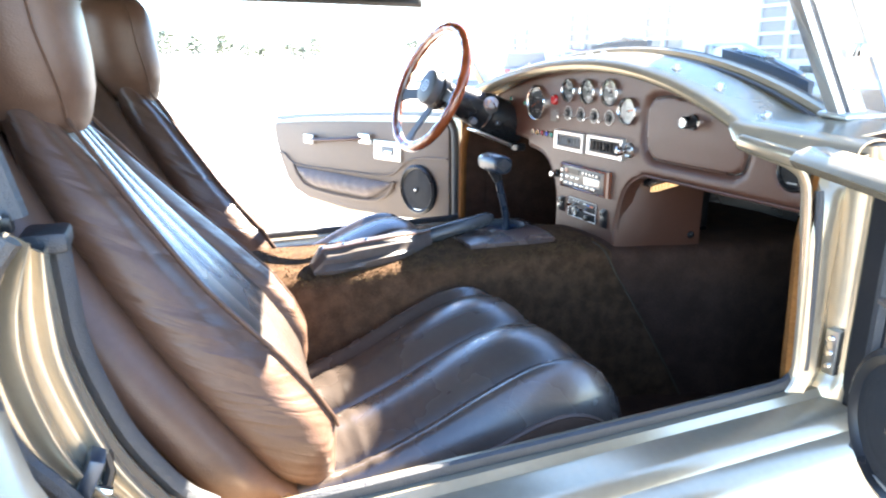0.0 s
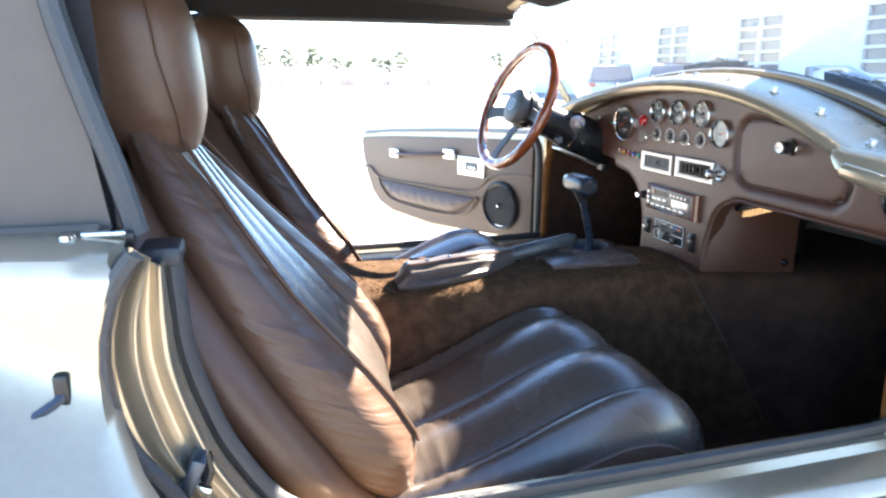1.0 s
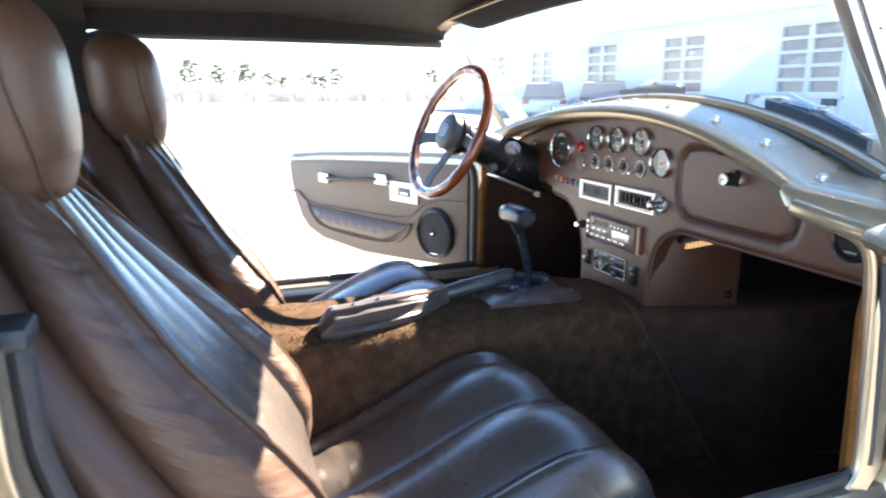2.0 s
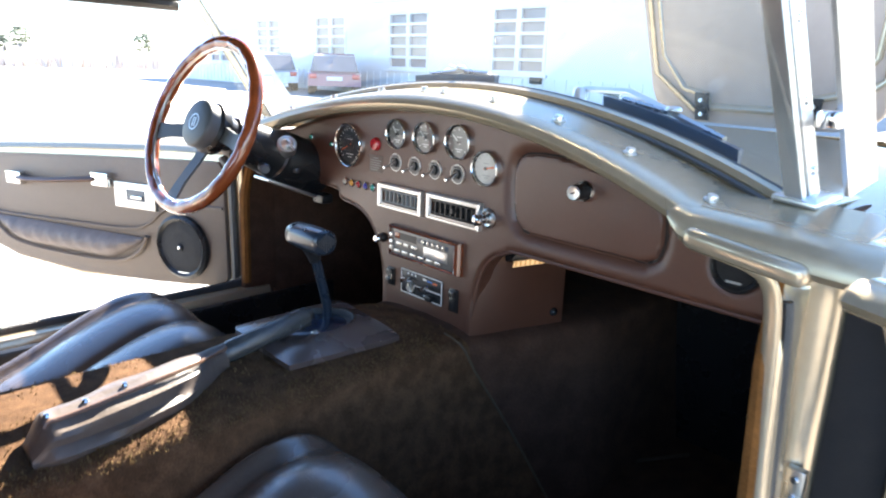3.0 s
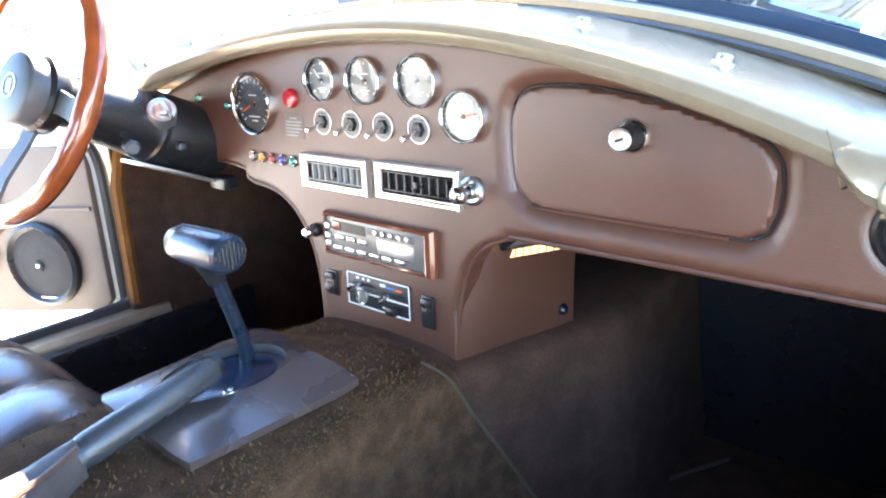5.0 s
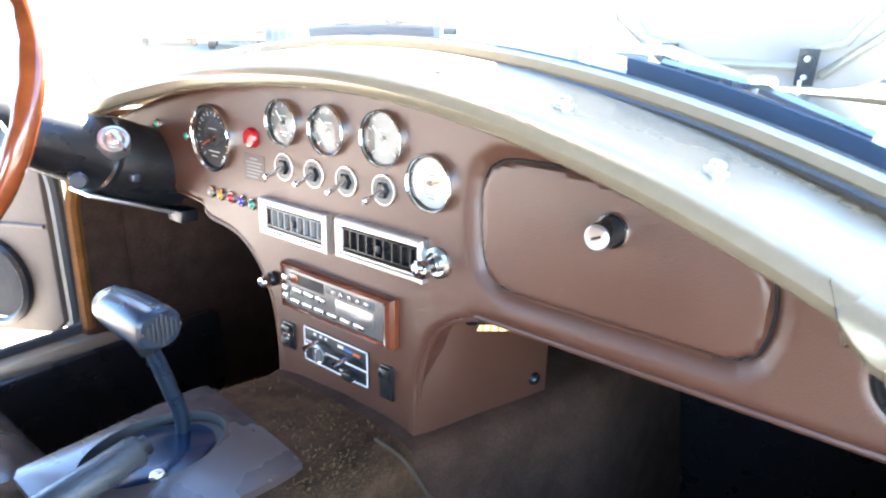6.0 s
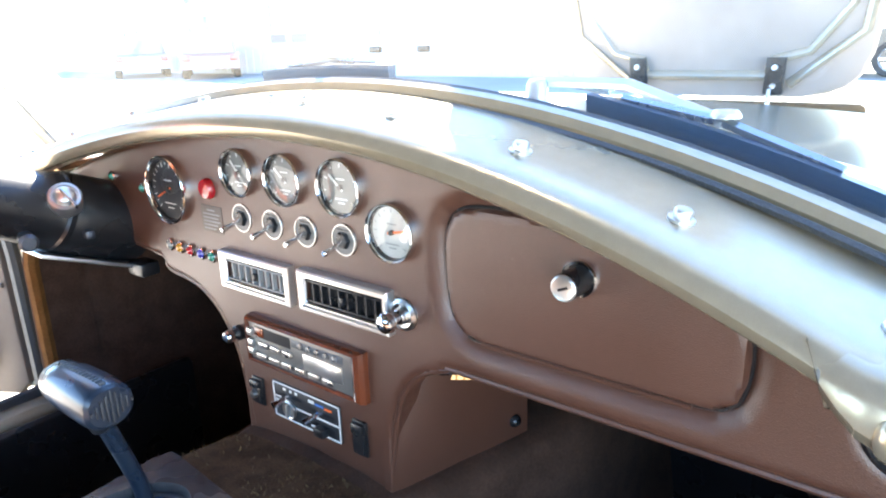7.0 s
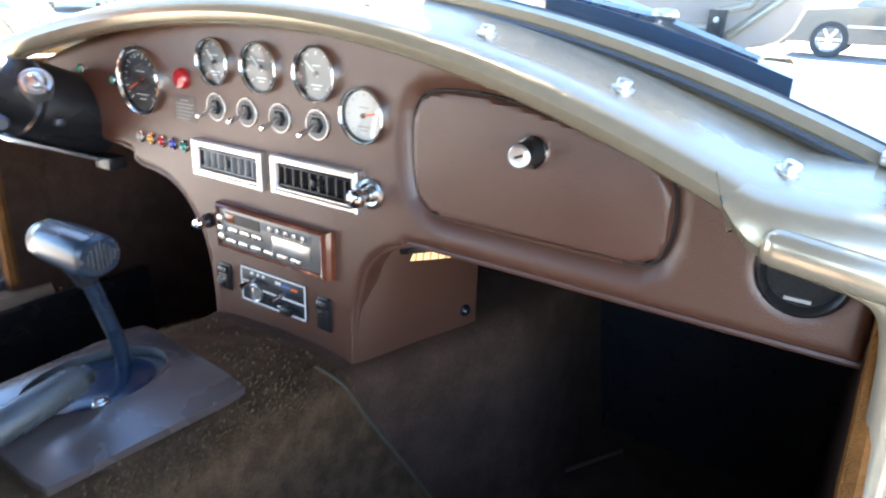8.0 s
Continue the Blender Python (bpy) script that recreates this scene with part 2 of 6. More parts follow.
def loft(rings, bm=None, closed=True, caps=True):
    """Rings of equal count, joined by quads."""
    bm = bm or bmesh.new()
    vs = [[bm.verts.new(p) for p in r] for r in rings]
    k = len(vs[0])
    for a, b in zip(vs, vs[1:]):
        for i in range(k if closed else k - 1):
            j = (i + 1) % k
            bm.faces.new((a[i], a[j], b[j], b[i]))
    if caps and closed:
        bm.faces.new(vs[0][::-1])
        bm.faces.new(vs[-1])
    return bm


def smooth_line(pts, n=6):
    """A Catmull-Rom line through the points."""
    pts = [Vector(p) for p in pts]
    ext = [pts[0] * 2 - pts[1], *pts, pts[-1] * 2 - pts[-2]]
    out = []
    for a, b, c, d in zip(ext, ext[1:], ext[2:], ext[3:]):
        for i in range(n):
            t = i / n
            out.append(0.5 * ((2 * b) + (c - a) * t + (2 * a - 5 * b + 4 * c - d) * t * t + (3 * b - a - 3 * c + d) * t ** 3))
    return out + [pts[-1]]


def tube(pts, r, seg=8, bm=None, squash=1.0, up=None, closed=False):
    """A round or flattened tube along a line; r may be a list."""
    pts = [Vector(p) for p in pts]
    n = len(pts)
    rs = r if isinstance(r, (list, tuple)) else [r] * n
    rings, side = [], None
    for i, p in enumerate(pts):
        if closed:
            t = (pts[(i + 1) % n] - pts[i - 1]).normalized()
        else:
            t = (pts[min(i + 1, n - 1)] - pts[max(i - 1, 0)]).normalized()
        if up is not None:
            side = Vector(up).cross(t).normalized()
        elif side is None:
            side = t.orthogonal().normalized()
        else:
            side = (side - t * side.dot(t)).normalized()
        other = t.cross(side)
        rings.append([p + rs[i] * (math.cos(a) * side + squash * math.sin(a) * other) for a in (2 * math.pi * k / seg for k in range(seg))])
    if closed:
        rings.append(rings[0])
        bm = loft(rings, bm, True, False)
        bmesh.ops.remove_doubles(bm, verts=bm.verts, dist=1e-6)
        return bm
    return loft(rings, bm)


def lathe(prof, m, seg=24, bm=None):
    """Turns (radius, height) pairs round m's z axis."""
    bm = bm or bmesh.new()
    rings = []
    for r, h in prof:
        if r < 1e-6:
            rings.append([bm.verts.new(m @ Vector((0, 0, h)))])
        else:
            rings.append([bm.verts.new(m @ Vector((r * math.cos(a), r * math.sin(a), h))) for a in (2 * math.pi * k / seg for k in range(seg))])
    for a, b in zip(rings, rings[1:]):
        for i in range(seg):
            j = (i + 1) % seg
            if len(a) == 1 and len(b) == 1:
                continue
            if len(a) == 1:
                bm.faces.new((a[0], b[j], b[i]))
            elif len(b) == 1:
                bm.faces.new((a[i], a[j], b[0]))
            else:
                bm.faces.new((a[i], a[j], b[j], b[i]))
    return bm


def sheet(rows, thick=0.0, bm=None):
    """A grid of places; thick gives it a back."""
    bm = bm or bmesh.new()
    vs = [[bm.verts.new(p) for p in r] for r in rows]
    faces = []
    for a, b in zip(vs, vs[1:]):
        for i in range(len(a) - 1):
            faces.append(bm.faces.new((a[i], a[i + 1], b[i + 1], b[i])))
    if thick:
        bmesh.ops.recalc_face_normals(bm, faces=bm.faces)
        bmesh.ops.solidify(bm, geom=faces, thickness=thick)
    return bm


def plate(outline, lift, depth, bev=0.0, bm=None, seg=2):
    """A flat piece: outline in 2D, lift(u, v, w) places it, w runs through its depth."""
    bm = bm or bmesh.new()
    a = [bm.verts.new(lift(u, v, 0)) for u, v in outline]
    b = [bm.verts.new(lift(u, v, depth)) for u, v in outline]
    n = len(a)
    top = bm.faces.new(a)
    bm.faces.new(b[::-1])
    for i in range(n):
        j = (i + 1) % n
        bm.faces.new((a[j], a[i], b[i], b[j]))
    if bev:
        bmesh.ops.bevel(bm, geom=list(top.edges), offset=bev, segments=seg, profile=0.5, affect="EDGES", clamp_overlap=True)
    return bm


def facing(x, y, z):
    """A frame on the dash: x to the right, y up, z towards the seats."""
    return Matrix(((0, 0, -1, x), (-1, 0, 0, y), (0, 1, 0, z), (0, 0, 0, 1)))


def inside(poly, Y, Z):
    """Signed distance to a closed line, inside positive, and the nearest place on it."""
    best, ny, nz = np.full(Y.shape, 1e9), np.zeros(Y.shape), np.zeros(Y.shape)
    odd = np.zeros(Y.shape, bool)
    for (y0, z0), (y1, z1) in zip(poly, poly[1:] + poly[:1]):
        dy, dz = y1 - y0, z1 - z0
        t = np.clip(((Y - y0) * dy + (Z - z0) * dz) / max(dy * dy + dz * dz, 1e-12), 0, 1)
        py, pz = y0 + t * dy, z0 + t * dz
        d = np.hypot(Y - py, Z - pz)
        near = d < best
        best, ny, nz = np.where(near, d, best), np.where(near, py, ny), np.where(near, pz, nz)
        if abs(dz) > 1e-12:
            odd ^= ((z0 > Z) != (z1 > Z)) & (Y < dy * (Z - z0) / dz + y0)
    return np.where(odd, best, -best), ny, nz


def padded(poly, depth_at, step=0.005, back=0.02):
    """A padded panel inside a closed (y, z) line; depth_at(Y, Z, d) gives its x."""
    ys = np.arange(min(p[0] for p in poly) - step, max(p[0] for p in poly) + 2 * step, step)
    zs = np.arange(min(p[1] for p in poly) - step, max(p[1] for p in poly) + 2 * step, step)
    Y, Z = np.meshgrid(ys, zs, indexing="ij")
    d, ny, nz = inside(poly, Y, Z)
    snap = d < step * 0.35
    Y, Z = np.where(snap, ny, Y), np.where(snap, nz, Z)
    d2 = np.where(snap, 0.0, d)
    X = depth_at(Y, Z, d2)
    bm = bmesh.new()
    keep = {}

    def vert(i, j):
        if (i, j) not in keep:
            keep[i, j] = bm.verts.new((X[i, j], Y[i, j], Z[i, j]))
        return keep[i, j]
    for i in range(len(ys) - 1):
        for j in range(len(zs) - 1):
            c = ((i, j), (i + 1, j), (i + 1, j + 1), (i, j + 1))
            if max(d[k] for k in c) > step * 0.35 and min(d[k] for k in c) > -step * 1.5:
                bm.faces.new([vert(*k) for k in c])
    bmesh.ops.remove_doubles(bm, verts=bm.verts, dist=step * 0.05)
    rim = [e for e in bm.edges if len(e.link_faces) == 1]
    got = bmesh.ops.extrude_edge_only(bm, edges=rim)
    bmesh.ops.translate(bm, vec=(back, 0, 0), verts=[g for g in got["geom"] if isinstance(g, bmesh.types.BMVert)])
    return bm


def bars(rows, m, height, width, line=None, bm=None):
    """Unreadable writing: plain bars on a frame m; rows of (x, y, length)."""
    bm = bm or bmesh.new()
    for x, y, n in rows:
        box((x, y, 0), (x + n, y + height, width), 0, m, bm)
    return bm


# ---- the setting round the car ----
bm = bmesh.new()
bmesh.ops.create_grid(bm, x_segments=24, y_segments=24, size=900)
structure("ground", bm, M["asphalt"], "pale worn concrete parking lot in bright sun", "ground", False)

# the roadster: one thing, its body, doors, roof, screen and bonnet are parts
CAR = thing("roadster", "champagne metallic open sports car with brown interior, doors and bonnet open", "car", (0.9, C, 0))


def mirror(y):
    return 2 * C - y


def deck_lip(y):
    d = abs(y - C)
    e = max(0.0, d - 0.55)
    d = min(d, 0.55)
    return 0.975 - 0.2 * d * d + 0.02 * e, 0.949 - 0.33 * d * d - 0.06 * e


def screen_foot(y):
    return Vector((1.093 - 0.20 * (y - C) ** 2, y, 0.994 - 0.285 * (y - C) ** 2))


def screen_at(y, h):
    """A place on the windscreen: h is 0 at its foot and 1 at its head."""
    p = screen_foot(y)
    return Vector((p.x - 0.205 * h, C + (y - C) * (1 - 0.09 * h), p.z + (0.31 - 0.07 * max(0, 1 - ((y - C) / 0.66) ** 2)) * h))


# scuttle deck with its rolled rear lip
SECTION = [(0.045, 0.004), (0.012, -0.002), (0.002, 0.0), (-0.005, 0.005), (-0.008, 0.013), (-0.005, 0.021), (0.003, 0.028), (0.014, 0.0315), (0.03, 0.034), (0.06, 0.037), (0.10, 0.041), (0.128, 0.043)]
rows = []
for i in range(61):
    y = 0.60 + (mirror(0.60) - 0.60) * i / 60
    x, z = deck_lip(y)
    rows.append([(x + a, y, z + b) for a, b in SECTION])
part("cowl", sheet(rows, 0.003), M["paint"], CAR, "champagne painted scuttle with rolled lip")

# bolt heads along the scuttle
for y in (0.773, 0.903, 1.039, 1.182, 1.305, 1.358, mirror(1.182), mirror(1.039), mirror(0.903), mirror(0.773)):
    x, z = deck_lip(y)
    m = Matrix.Translation((x + 0.040, y, z + 0.0345)) @ Euler((-0.60 * (y - C), -0.06, 0)).to_matrix().to_4x4()
    bm = lathe([(0, 0), (0.0095, 0), (0.0095, 0.002), (0.0065, 0.0024), (0.0065, 0.007), (0.0055, 0.0085), (0, 0.0086)], m, 12)
    part("screw", bm, M["alu"], CAR, "pale metal bolt head")

# beaded rail, black gasket and glass of the windscreen
ys = [0.67 + (mirror(0.67) - 0.67) * i / 40 for i in range(41)]
part("screen_rail", tube([screen_foot(y) + Vector((0.008, 0, -0.002)) for y in ys], 0.011, 8, squash=0.9), M["paint"], CAR, "champagne beaded screen rail")
part("screen_gasket", tube([screen_foot(y) + Vector((0.016, 0, 0.007)) for y in ys], 0.0035, 6), M["rubber"], CAR)
part("deck_seal", tube([screen_foot(y) + Vector((-0.010, 0, -0.008)) for y in ys], 0.004, 6), M["rubber"], CAR)
pane = part("windscreen", sheet([[screen_at(y, h / 6) + Vector((0.016, 0, 0)) for h in range(7)] for y in ys], 0.004), M["screen"], CAR, "clear curved windscreen glass")
pane.visible_shadow = False
part("screen_header", tube([screen_at(y, 1.02) + Vector((0.012, 0, 0)) for y in ys], 0.016, 8), M["paint"], CAR)
# added strip, out of view, that keeps sun off the upper seat backs
rings = []
for y in ys[3:-3]:
    p = screen_at(y, 1.0)
    d = 0.045 * min(1, (0.57 - abs(y - C)) / 0.12)
    rings.append([p + Vector((a, 0, -0.004 - d * b)) for a, b in ((0.004, 0), (0.008, 0.9), (0.0, 1.0), (-0.012, 0.95), (-0.022, 0.5), (-0.024, 0))])
part("header_sun_block", loft(rings), M["blacktop"], CAR, "unseen black strip added under the header to cut the sun")

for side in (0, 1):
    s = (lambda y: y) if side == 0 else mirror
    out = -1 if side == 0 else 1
    foot, head = Vector((1.036, s(0.706), 0.876)), Vector((0.828, s(0.712), 1.192))
    along = (head - foot).normalized()
    across = Vector((0.94, 0, 0.33))

    def strip(a, b, y0, y1, name, material, label=""):
        rings = []
        for p in (foot, head):
            rings.append([p + across * a + Vector((0, out * y0, 0)), p + across * b + Vector((0, out * y0, 0)), p + across * b + Vector((0, out * y1, 0)), p + across * a + Vector((0, out * y1, 0))])
        part(name, loft(rings), material, CAR, label, False)
    if side == 0:
        strip(-0.014, -0.002, -0.004, 0.016, "screen_post", M["alu"], "polished windscreen side post")
        strip(-0.002, 0.012, -0.002, 0.011, "post_channel", M["rubber"])
        strip(0.012, 0.042, 0.002, 0.013, "post_cover", M["alu"])
        for k in (0.12, 0.38, 0.64, 0.9):
            for lift_y in (-0.0025, 0.0125):
                m = Matrix.Translation(foot + (head - foot) * k + across * 0.029 + Vector((0, out * lift_y, 0))) @ Vector((0, out if lift_y > 0 else -out, 0)).to_track_quat("Z", "Y").to_matrix().to_4x4()
                part("post_screw", lathe([(0, 0.004), (0.005, 0.0032), (0.007, 0.0)], m, 12), M["chrome"], CAR)
    else:
        strip(-0.005, 0.008, -0.003, 0.006, "screen_post", M["paint"], "champagne windscreen side post")
        strip(0.009, 0.013, -0.003, 0.006, "post_channel", M["rubber"])
    b = foot + Vector((0.012, out * 0.008, 0.014))
    part("post_foot", box((-0.045, -0.026, -0.004), (0.045, 0.026, 0.004), 0.003, Matrix.Translation(b) @ Euler((-out * 0.10, -0.02, 0)).to_matrix().to_4x4()), M["alu"], CAR)
    # wind wing outside the post
    w0, w1 = foot + Vector((0.055, out * 0.035, 0.015)), head + Vector((0.04, out * 0.04, 0))
    wing = part("wind_wing", loft([[w + Vector((0, 0, 0)), w + Vector((0.055, out * 0.012, 0.018)), w + Vector((0.055, out * 0.018, 0.018)), w + Vector((0, out * 0.006, 0))] for w in (w0, w1)]), M["alu"], CAR, "bright metal side wind wing", False)
    part("wing_clamp", box((-0.02, -0.012, -0.01), (0.03, 0.012, 0.01), 0.003, Matrix.Translation(foot + along * 0.13 + Vector((0.06, out * 0.03, 0)))), M["chrome"], CAR)

    # end cap of the scuttle over the door pillar, with its raised boss
    rows = []
    for i in range(25):
        y = 0.575 + 0.237 * i / 24
        x, z = deck_lip(y)
        z += 0.033
        k = min(1.0, (0.812 - y) / 0.055)
        k = math.sqrt(max(0, 1 - (1 - k) ** 2))
        z -= 0.0032 * (1 - k)
        xf = x - 0.004 - 0.012 * k
        low = 0.012 + 0.034 * k
        rows.append([(x + 0.05, s(y), z - 0.003), (x + 0.03, s(y), z - 0.0005), (x + 0.016, s(y), z - 0.0008), (xf + 0.026, s(y), z - 0.002), (xf + 0.016, s(y), z - 0.0045), (xf + 0.007, s(y), z - 0.011), (xf + 0.002, s(y), z - 0.013 - 0.008 * k), (xf, s(y), z - low + 0.008), (xf + 0.006, s(y), z - low), (x + 0.06, s(y), z - low)])
    part("pillar_cap", sheet(rows, 0.003), M["paint"], CAR, "champagne painted pillar cap")
    y0, y1 = sorted((s(0.635), s(0.775)))
    x, z = deck_lip(0.70)
    part("boss", box((x - 0.024, y0, z - 0.019), (x + 0.02, y1, z + 0.008), 0.0105, Matrix.Translation((0, s(0.70), z)) @ Euler((-out * 0.13, 0, 0)).to_matrix().to_4x4() @ Matrix.Translation((0, -s(0.70), -z)), seg=3), M["paint"], CAR)

    # front door pillar: lip, channel, outer edge
    sec = [(1.06, 0.692), (0.992, 0.694), (0.984, 0.690), (0.986, 0.685), (0.998, 0.681), (1.012, 0.677), (1.020, 0.668), (1.022, 0.656), (1.026, 0.644), (1.034, 0.633), (1.05, 0.624), (1.13, 0.618)]
    rows = []
    def lean_out(z):
        return -0.014 - 0.010 * (0.76 - max(0.5, z)) / 0.18 + 0.9 * max(0, z - 0.765) ** 1.15

    for z in (0.40, 0.458, 0.47, 0.49, 0.6, 0.7, 0.76, 0.772, 0.785, 0.797, 0.81, 0.835, 0.85):
        f = max(0, (z - 0.78) / 0.07) ** 2
        g = max(0, (0.49 - z) / 0.03) ** 1.5 if z > 0.458 else 1.0
        rows.append([(x - 0.03 * f - (0.022 * min(1, max(0, (0.80 - z) / 0.08)) if 0.67 < y < 0.715 else 0) - (0.02 * min(1, g) if 0.6 < y < 0.712 else 0), s(y + (lean_out(z) if 0.67 < y < 0.715 else 0)), z) for x, y in sec])
    part("door_pillar", sheet(rows, 0.003), M["paint"], CAR, "champagne painted door pillar")
    # black box fills the door gap, in place of the shade within it
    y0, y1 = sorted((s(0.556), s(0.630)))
    part("hinge_gap_shade", box((1.03, y0, 0.30), (1.14, y1, 0.80), 0.004), M["blacktop"], CAR, "matt black box in place of the shade behind the open door")
    # bound flange that runs under the cap and down the pillar
    line = smooth_line([(0.921, s(0.772), 0.838), (0.930, s(0.742), 0.830), (0.943, s(0.714), 0.820), (0.952, s(0.698), 0.808), (0.957, s(0.689), 0.790), (0.959, s(0.684), 0.76), (0.961, s(0.680), 0.70), (0.963, s(0.675), 0.60), (0.964, s(0.671), 0.51), (0.960, s(0.668), 0.475)], 5)
    part("door_flange", tube(line, 0.0100, 12, squash=0.42, up=(1, 0, 0)), M["paint"], CAR, "pale painted door flange")
    # shadow along the flange, laid on as a dark strip
    part("flange_shade_strip", tube([p + Vector((0.013, out * 0.0125, 0)) for p in line[22:-3]], 0.0065, 8), M["rubber"], CAR, "dark strip in place of the shade beside the door flange")
    # hinge plate with screws
    y0, y1 = sorted((s(0.655), s(0.632)))
    hinge = part("hinge_plate", box((1.008, y0, 0.485), (1.022, y1, 0.56), 0.002), M["steel"], CAR, "steel hinge plate")
    for z in (0.500, 0.522, 0.547):
        part("hinge_screw", lathe([(0, 0.004), (0.004, 0.004), (0.006, 0.001), (0.006, 0)], facing(1.008, s(0.643), z), 10), M["chrome"], hinge)
    # carpeted kick panel and its bound edge
    y0, y1 = sorted((s(0.677), s(0.690)))
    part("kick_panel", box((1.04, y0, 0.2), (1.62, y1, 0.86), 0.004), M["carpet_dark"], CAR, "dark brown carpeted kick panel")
    rows = []
    for z in (0.44, 0.5, 0.6, 0.7, 0.76, 0.785, 0.81, 0.84):
        e = lean_out(min(z, 0.765))
        b = 0.022 * min(1, max(0, (0.80 - z) / 0.08))
        rows.append([(1.045, s(0.6905), z), (1.0 - b * 0.3, s(0.697 + e * 0.2), z), (0.986 - b * 0.8, s(0.7035 + e * 0.5), z), (0.980 - b, s(0.7055 + e * 0.7), z), (0.977 - b, s(0.704 + e), z), (0.981 - b, s(0.697 + e), z)])
    part("kick_facing", sheet(rows, 0.003), M["carpet_rust"] if side == 0 else M["carpet_dark"], CAR, "rust brown carpet facing")
    part("carpet_edge", tube([(0.986 - 0.022 * min(1, max(0, (0.80 - z) / 0.08)), s(0.7045 + lean_out(min(z, 0.765)) * 0.75), z) for z in (0.47, 0.6, 0.7, 0.76, 0.785, 0.81)], 0.0065 if side == 0 else 0.012, 8), M["carpet_rust"], CAR)

    # sill with its seal
    sec = [(0.712, 0.22), (0.708, 0.44), (0.700, 0.455), (0.684, 0.458), (0.650, 0.458), (0.643, 0.446), (0.600, 0.441), (0.590, 0.436), (0.582, 0.420), (0.566, 0.414), (0.552, 0.402), (0.545, 0.38), (0.541, 0.34), (0.53, 0.325), (0.522, 0.28), (0.53, 0.2), (0.56, 0.16)]
    rows = []
    for x in (-0.12, -0.02, 0.06, 0.2, 0.4, 0.6, 0.8, 0.92, 0.975, 1.0, 1.02):
        rows.append([(x, s(y), z) for y, z in sec])
    part("sill", sheet(rows, 0.003), M["paint"], CAR, "champagne painted door sill")
    seal = smooth_line([(0.045, s(0.70), 0.48), (0.12, s(0.672), 0.463), (0.4, s(0.667), 0.462), (0.7, s(0.667), 0.462), (0.92, s(0.668), 0.464), (0.968, s(0.672), 0.475)])
    part("sill_seal", tube(seal, 0.0125, 8, squash=0.55, up=(0, 1, 0)), M["rubber"], CAR, "black rubber sill seal")
    if side == 1:
        part("inner_sill", box((-0.1, mirror(0.74), 0.2), (1.2, mirror(0.714), 0.445), 0.012), M["black"], CAR)

    # rear door shut: stepped jamb, seal, dark edge tube, latch, haunch and lower flank
    inner = [(-0.046, 0.80), (-0.045, 0.765), (-0.044, 0.74), (-0.041, 0.69), (-0.026, 0.627), (-0.003, 0.563), (0.040, 0.490), (0.075, 0.458)]
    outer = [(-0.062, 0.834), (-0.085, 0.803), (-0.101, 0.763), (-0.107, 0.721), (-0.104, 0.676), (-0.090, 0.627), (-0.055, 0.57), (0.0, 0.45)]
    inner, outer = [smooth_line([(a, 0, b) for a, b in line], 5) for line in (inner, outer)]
    across = smooth_line([(0, 0, 0.602), (0.06, 0.005, 0.612), (0.17, 0.009, 0.626), (0.30, 0.007, 0.632), (0.40, 0, 0.624), (0.48, -0.002, 0.622), (0.56, 0.003, 0.634), (0.66, 0.008, 0.648), (0.78, 0.008, 0.654), (0.87, 0.002, 0.648), (0.92, 0, 0.650), (0.96, 0.003, 0.664), (1.0, 0.004, 0.690), (1.0, 0.02, 0.722)], 4)
    rows = [[(o.x + (n.x - o.x) * k - dx, s(y), o.z + (n.z - o.z) * k) for k, dx, y in [tuple(v) for v in across]] for o, n in zip(outer, inner)]
    part("rear_jamb", sheet(rows, 0.003), M["paint"], CAR, "champagne stepped rear door jamb")
    part("jamb_seal", tube([(n.x + 0.002, s(0.712), n.z) for n in inner], 0.012, 8, squash=0.8), M["rubber"], CAR, "black rubber door seal")
    part("seal_end", box((-0.075, min(s(0.69), s(0.745)), 0.79), (-0.032, max(s(0.69), s(0.745)), 0.812), 0.006), M["rubber"], CAR)
    # dark tube that stands in for the shaded return of the painted edge
    part("wing_edge_shade", tube([(o.x + 0.004, s(0.606), o.z) for o in outer[1:-3]], 0.010, 8), M["rubber"], CAR, "dark tube along the wing edge in place of shaded paint")
    tip = Matrix.Translation((-0.048, s(0.642), 0.565)) @ Euler((0, 0.45, 0)).to_matrix().to_4x4()
    latch = part("latch", box((-0.004, -0.022, -0.04), (0.012, 0.022, 0.04), 0.004, tip), M["dark_steel"], CAR, "worn dark steel door latch")
    part("latch_claw", tube([tip @ Vector(p) for p in ((0.012, 0.010, 0.034), (0.022, 0.008, 0.018), (0.024, 0.004, -0.002), (0.016, 0.0, -0.022), (0.010, -0.004, -0.032))], 0.006, 8), M["black"], latch)
    part("latch_pin", tube([tip @ Vector((0.01, -0.012, 0.006)), tip @ Vector((0.028, -0.012, 0.006))], 0.005, 8), M["chrome"], latch)
    # haunch: flank and shoulder behind the door, flaring out round the wheel
    def shut_x(z):
        for p, q in zip(outer, outer[1:]):
            if q.z <= z <= min(p.z, 0.81):
                return p.x + (q.x - p.x) * (p.z - z) / (p.z - q.z)
        return -0.09 if z > 0.8 else -0.01
    rows = []
    levels = [(0.66, 0.835), (0.62, 0.832), (0.604, 0.822), (0.598, 0.805), (0.596, 0.78), (0.595, 0.75), (0.594, 0.72), (0.592, 0.69), (0.589, 0.66), (0.585, 0.62), (0.580, 0.57), (0.573, 0.51), (0.565, 0.46), (0.56, 0.38), (0.56, 0.28), (0.575, 0.18)]
    for i in range(34):
        k = max(0, i - 1) / 32
        line = []
        for y, z in levels:
            x0 = shut_x(z) + 0.004
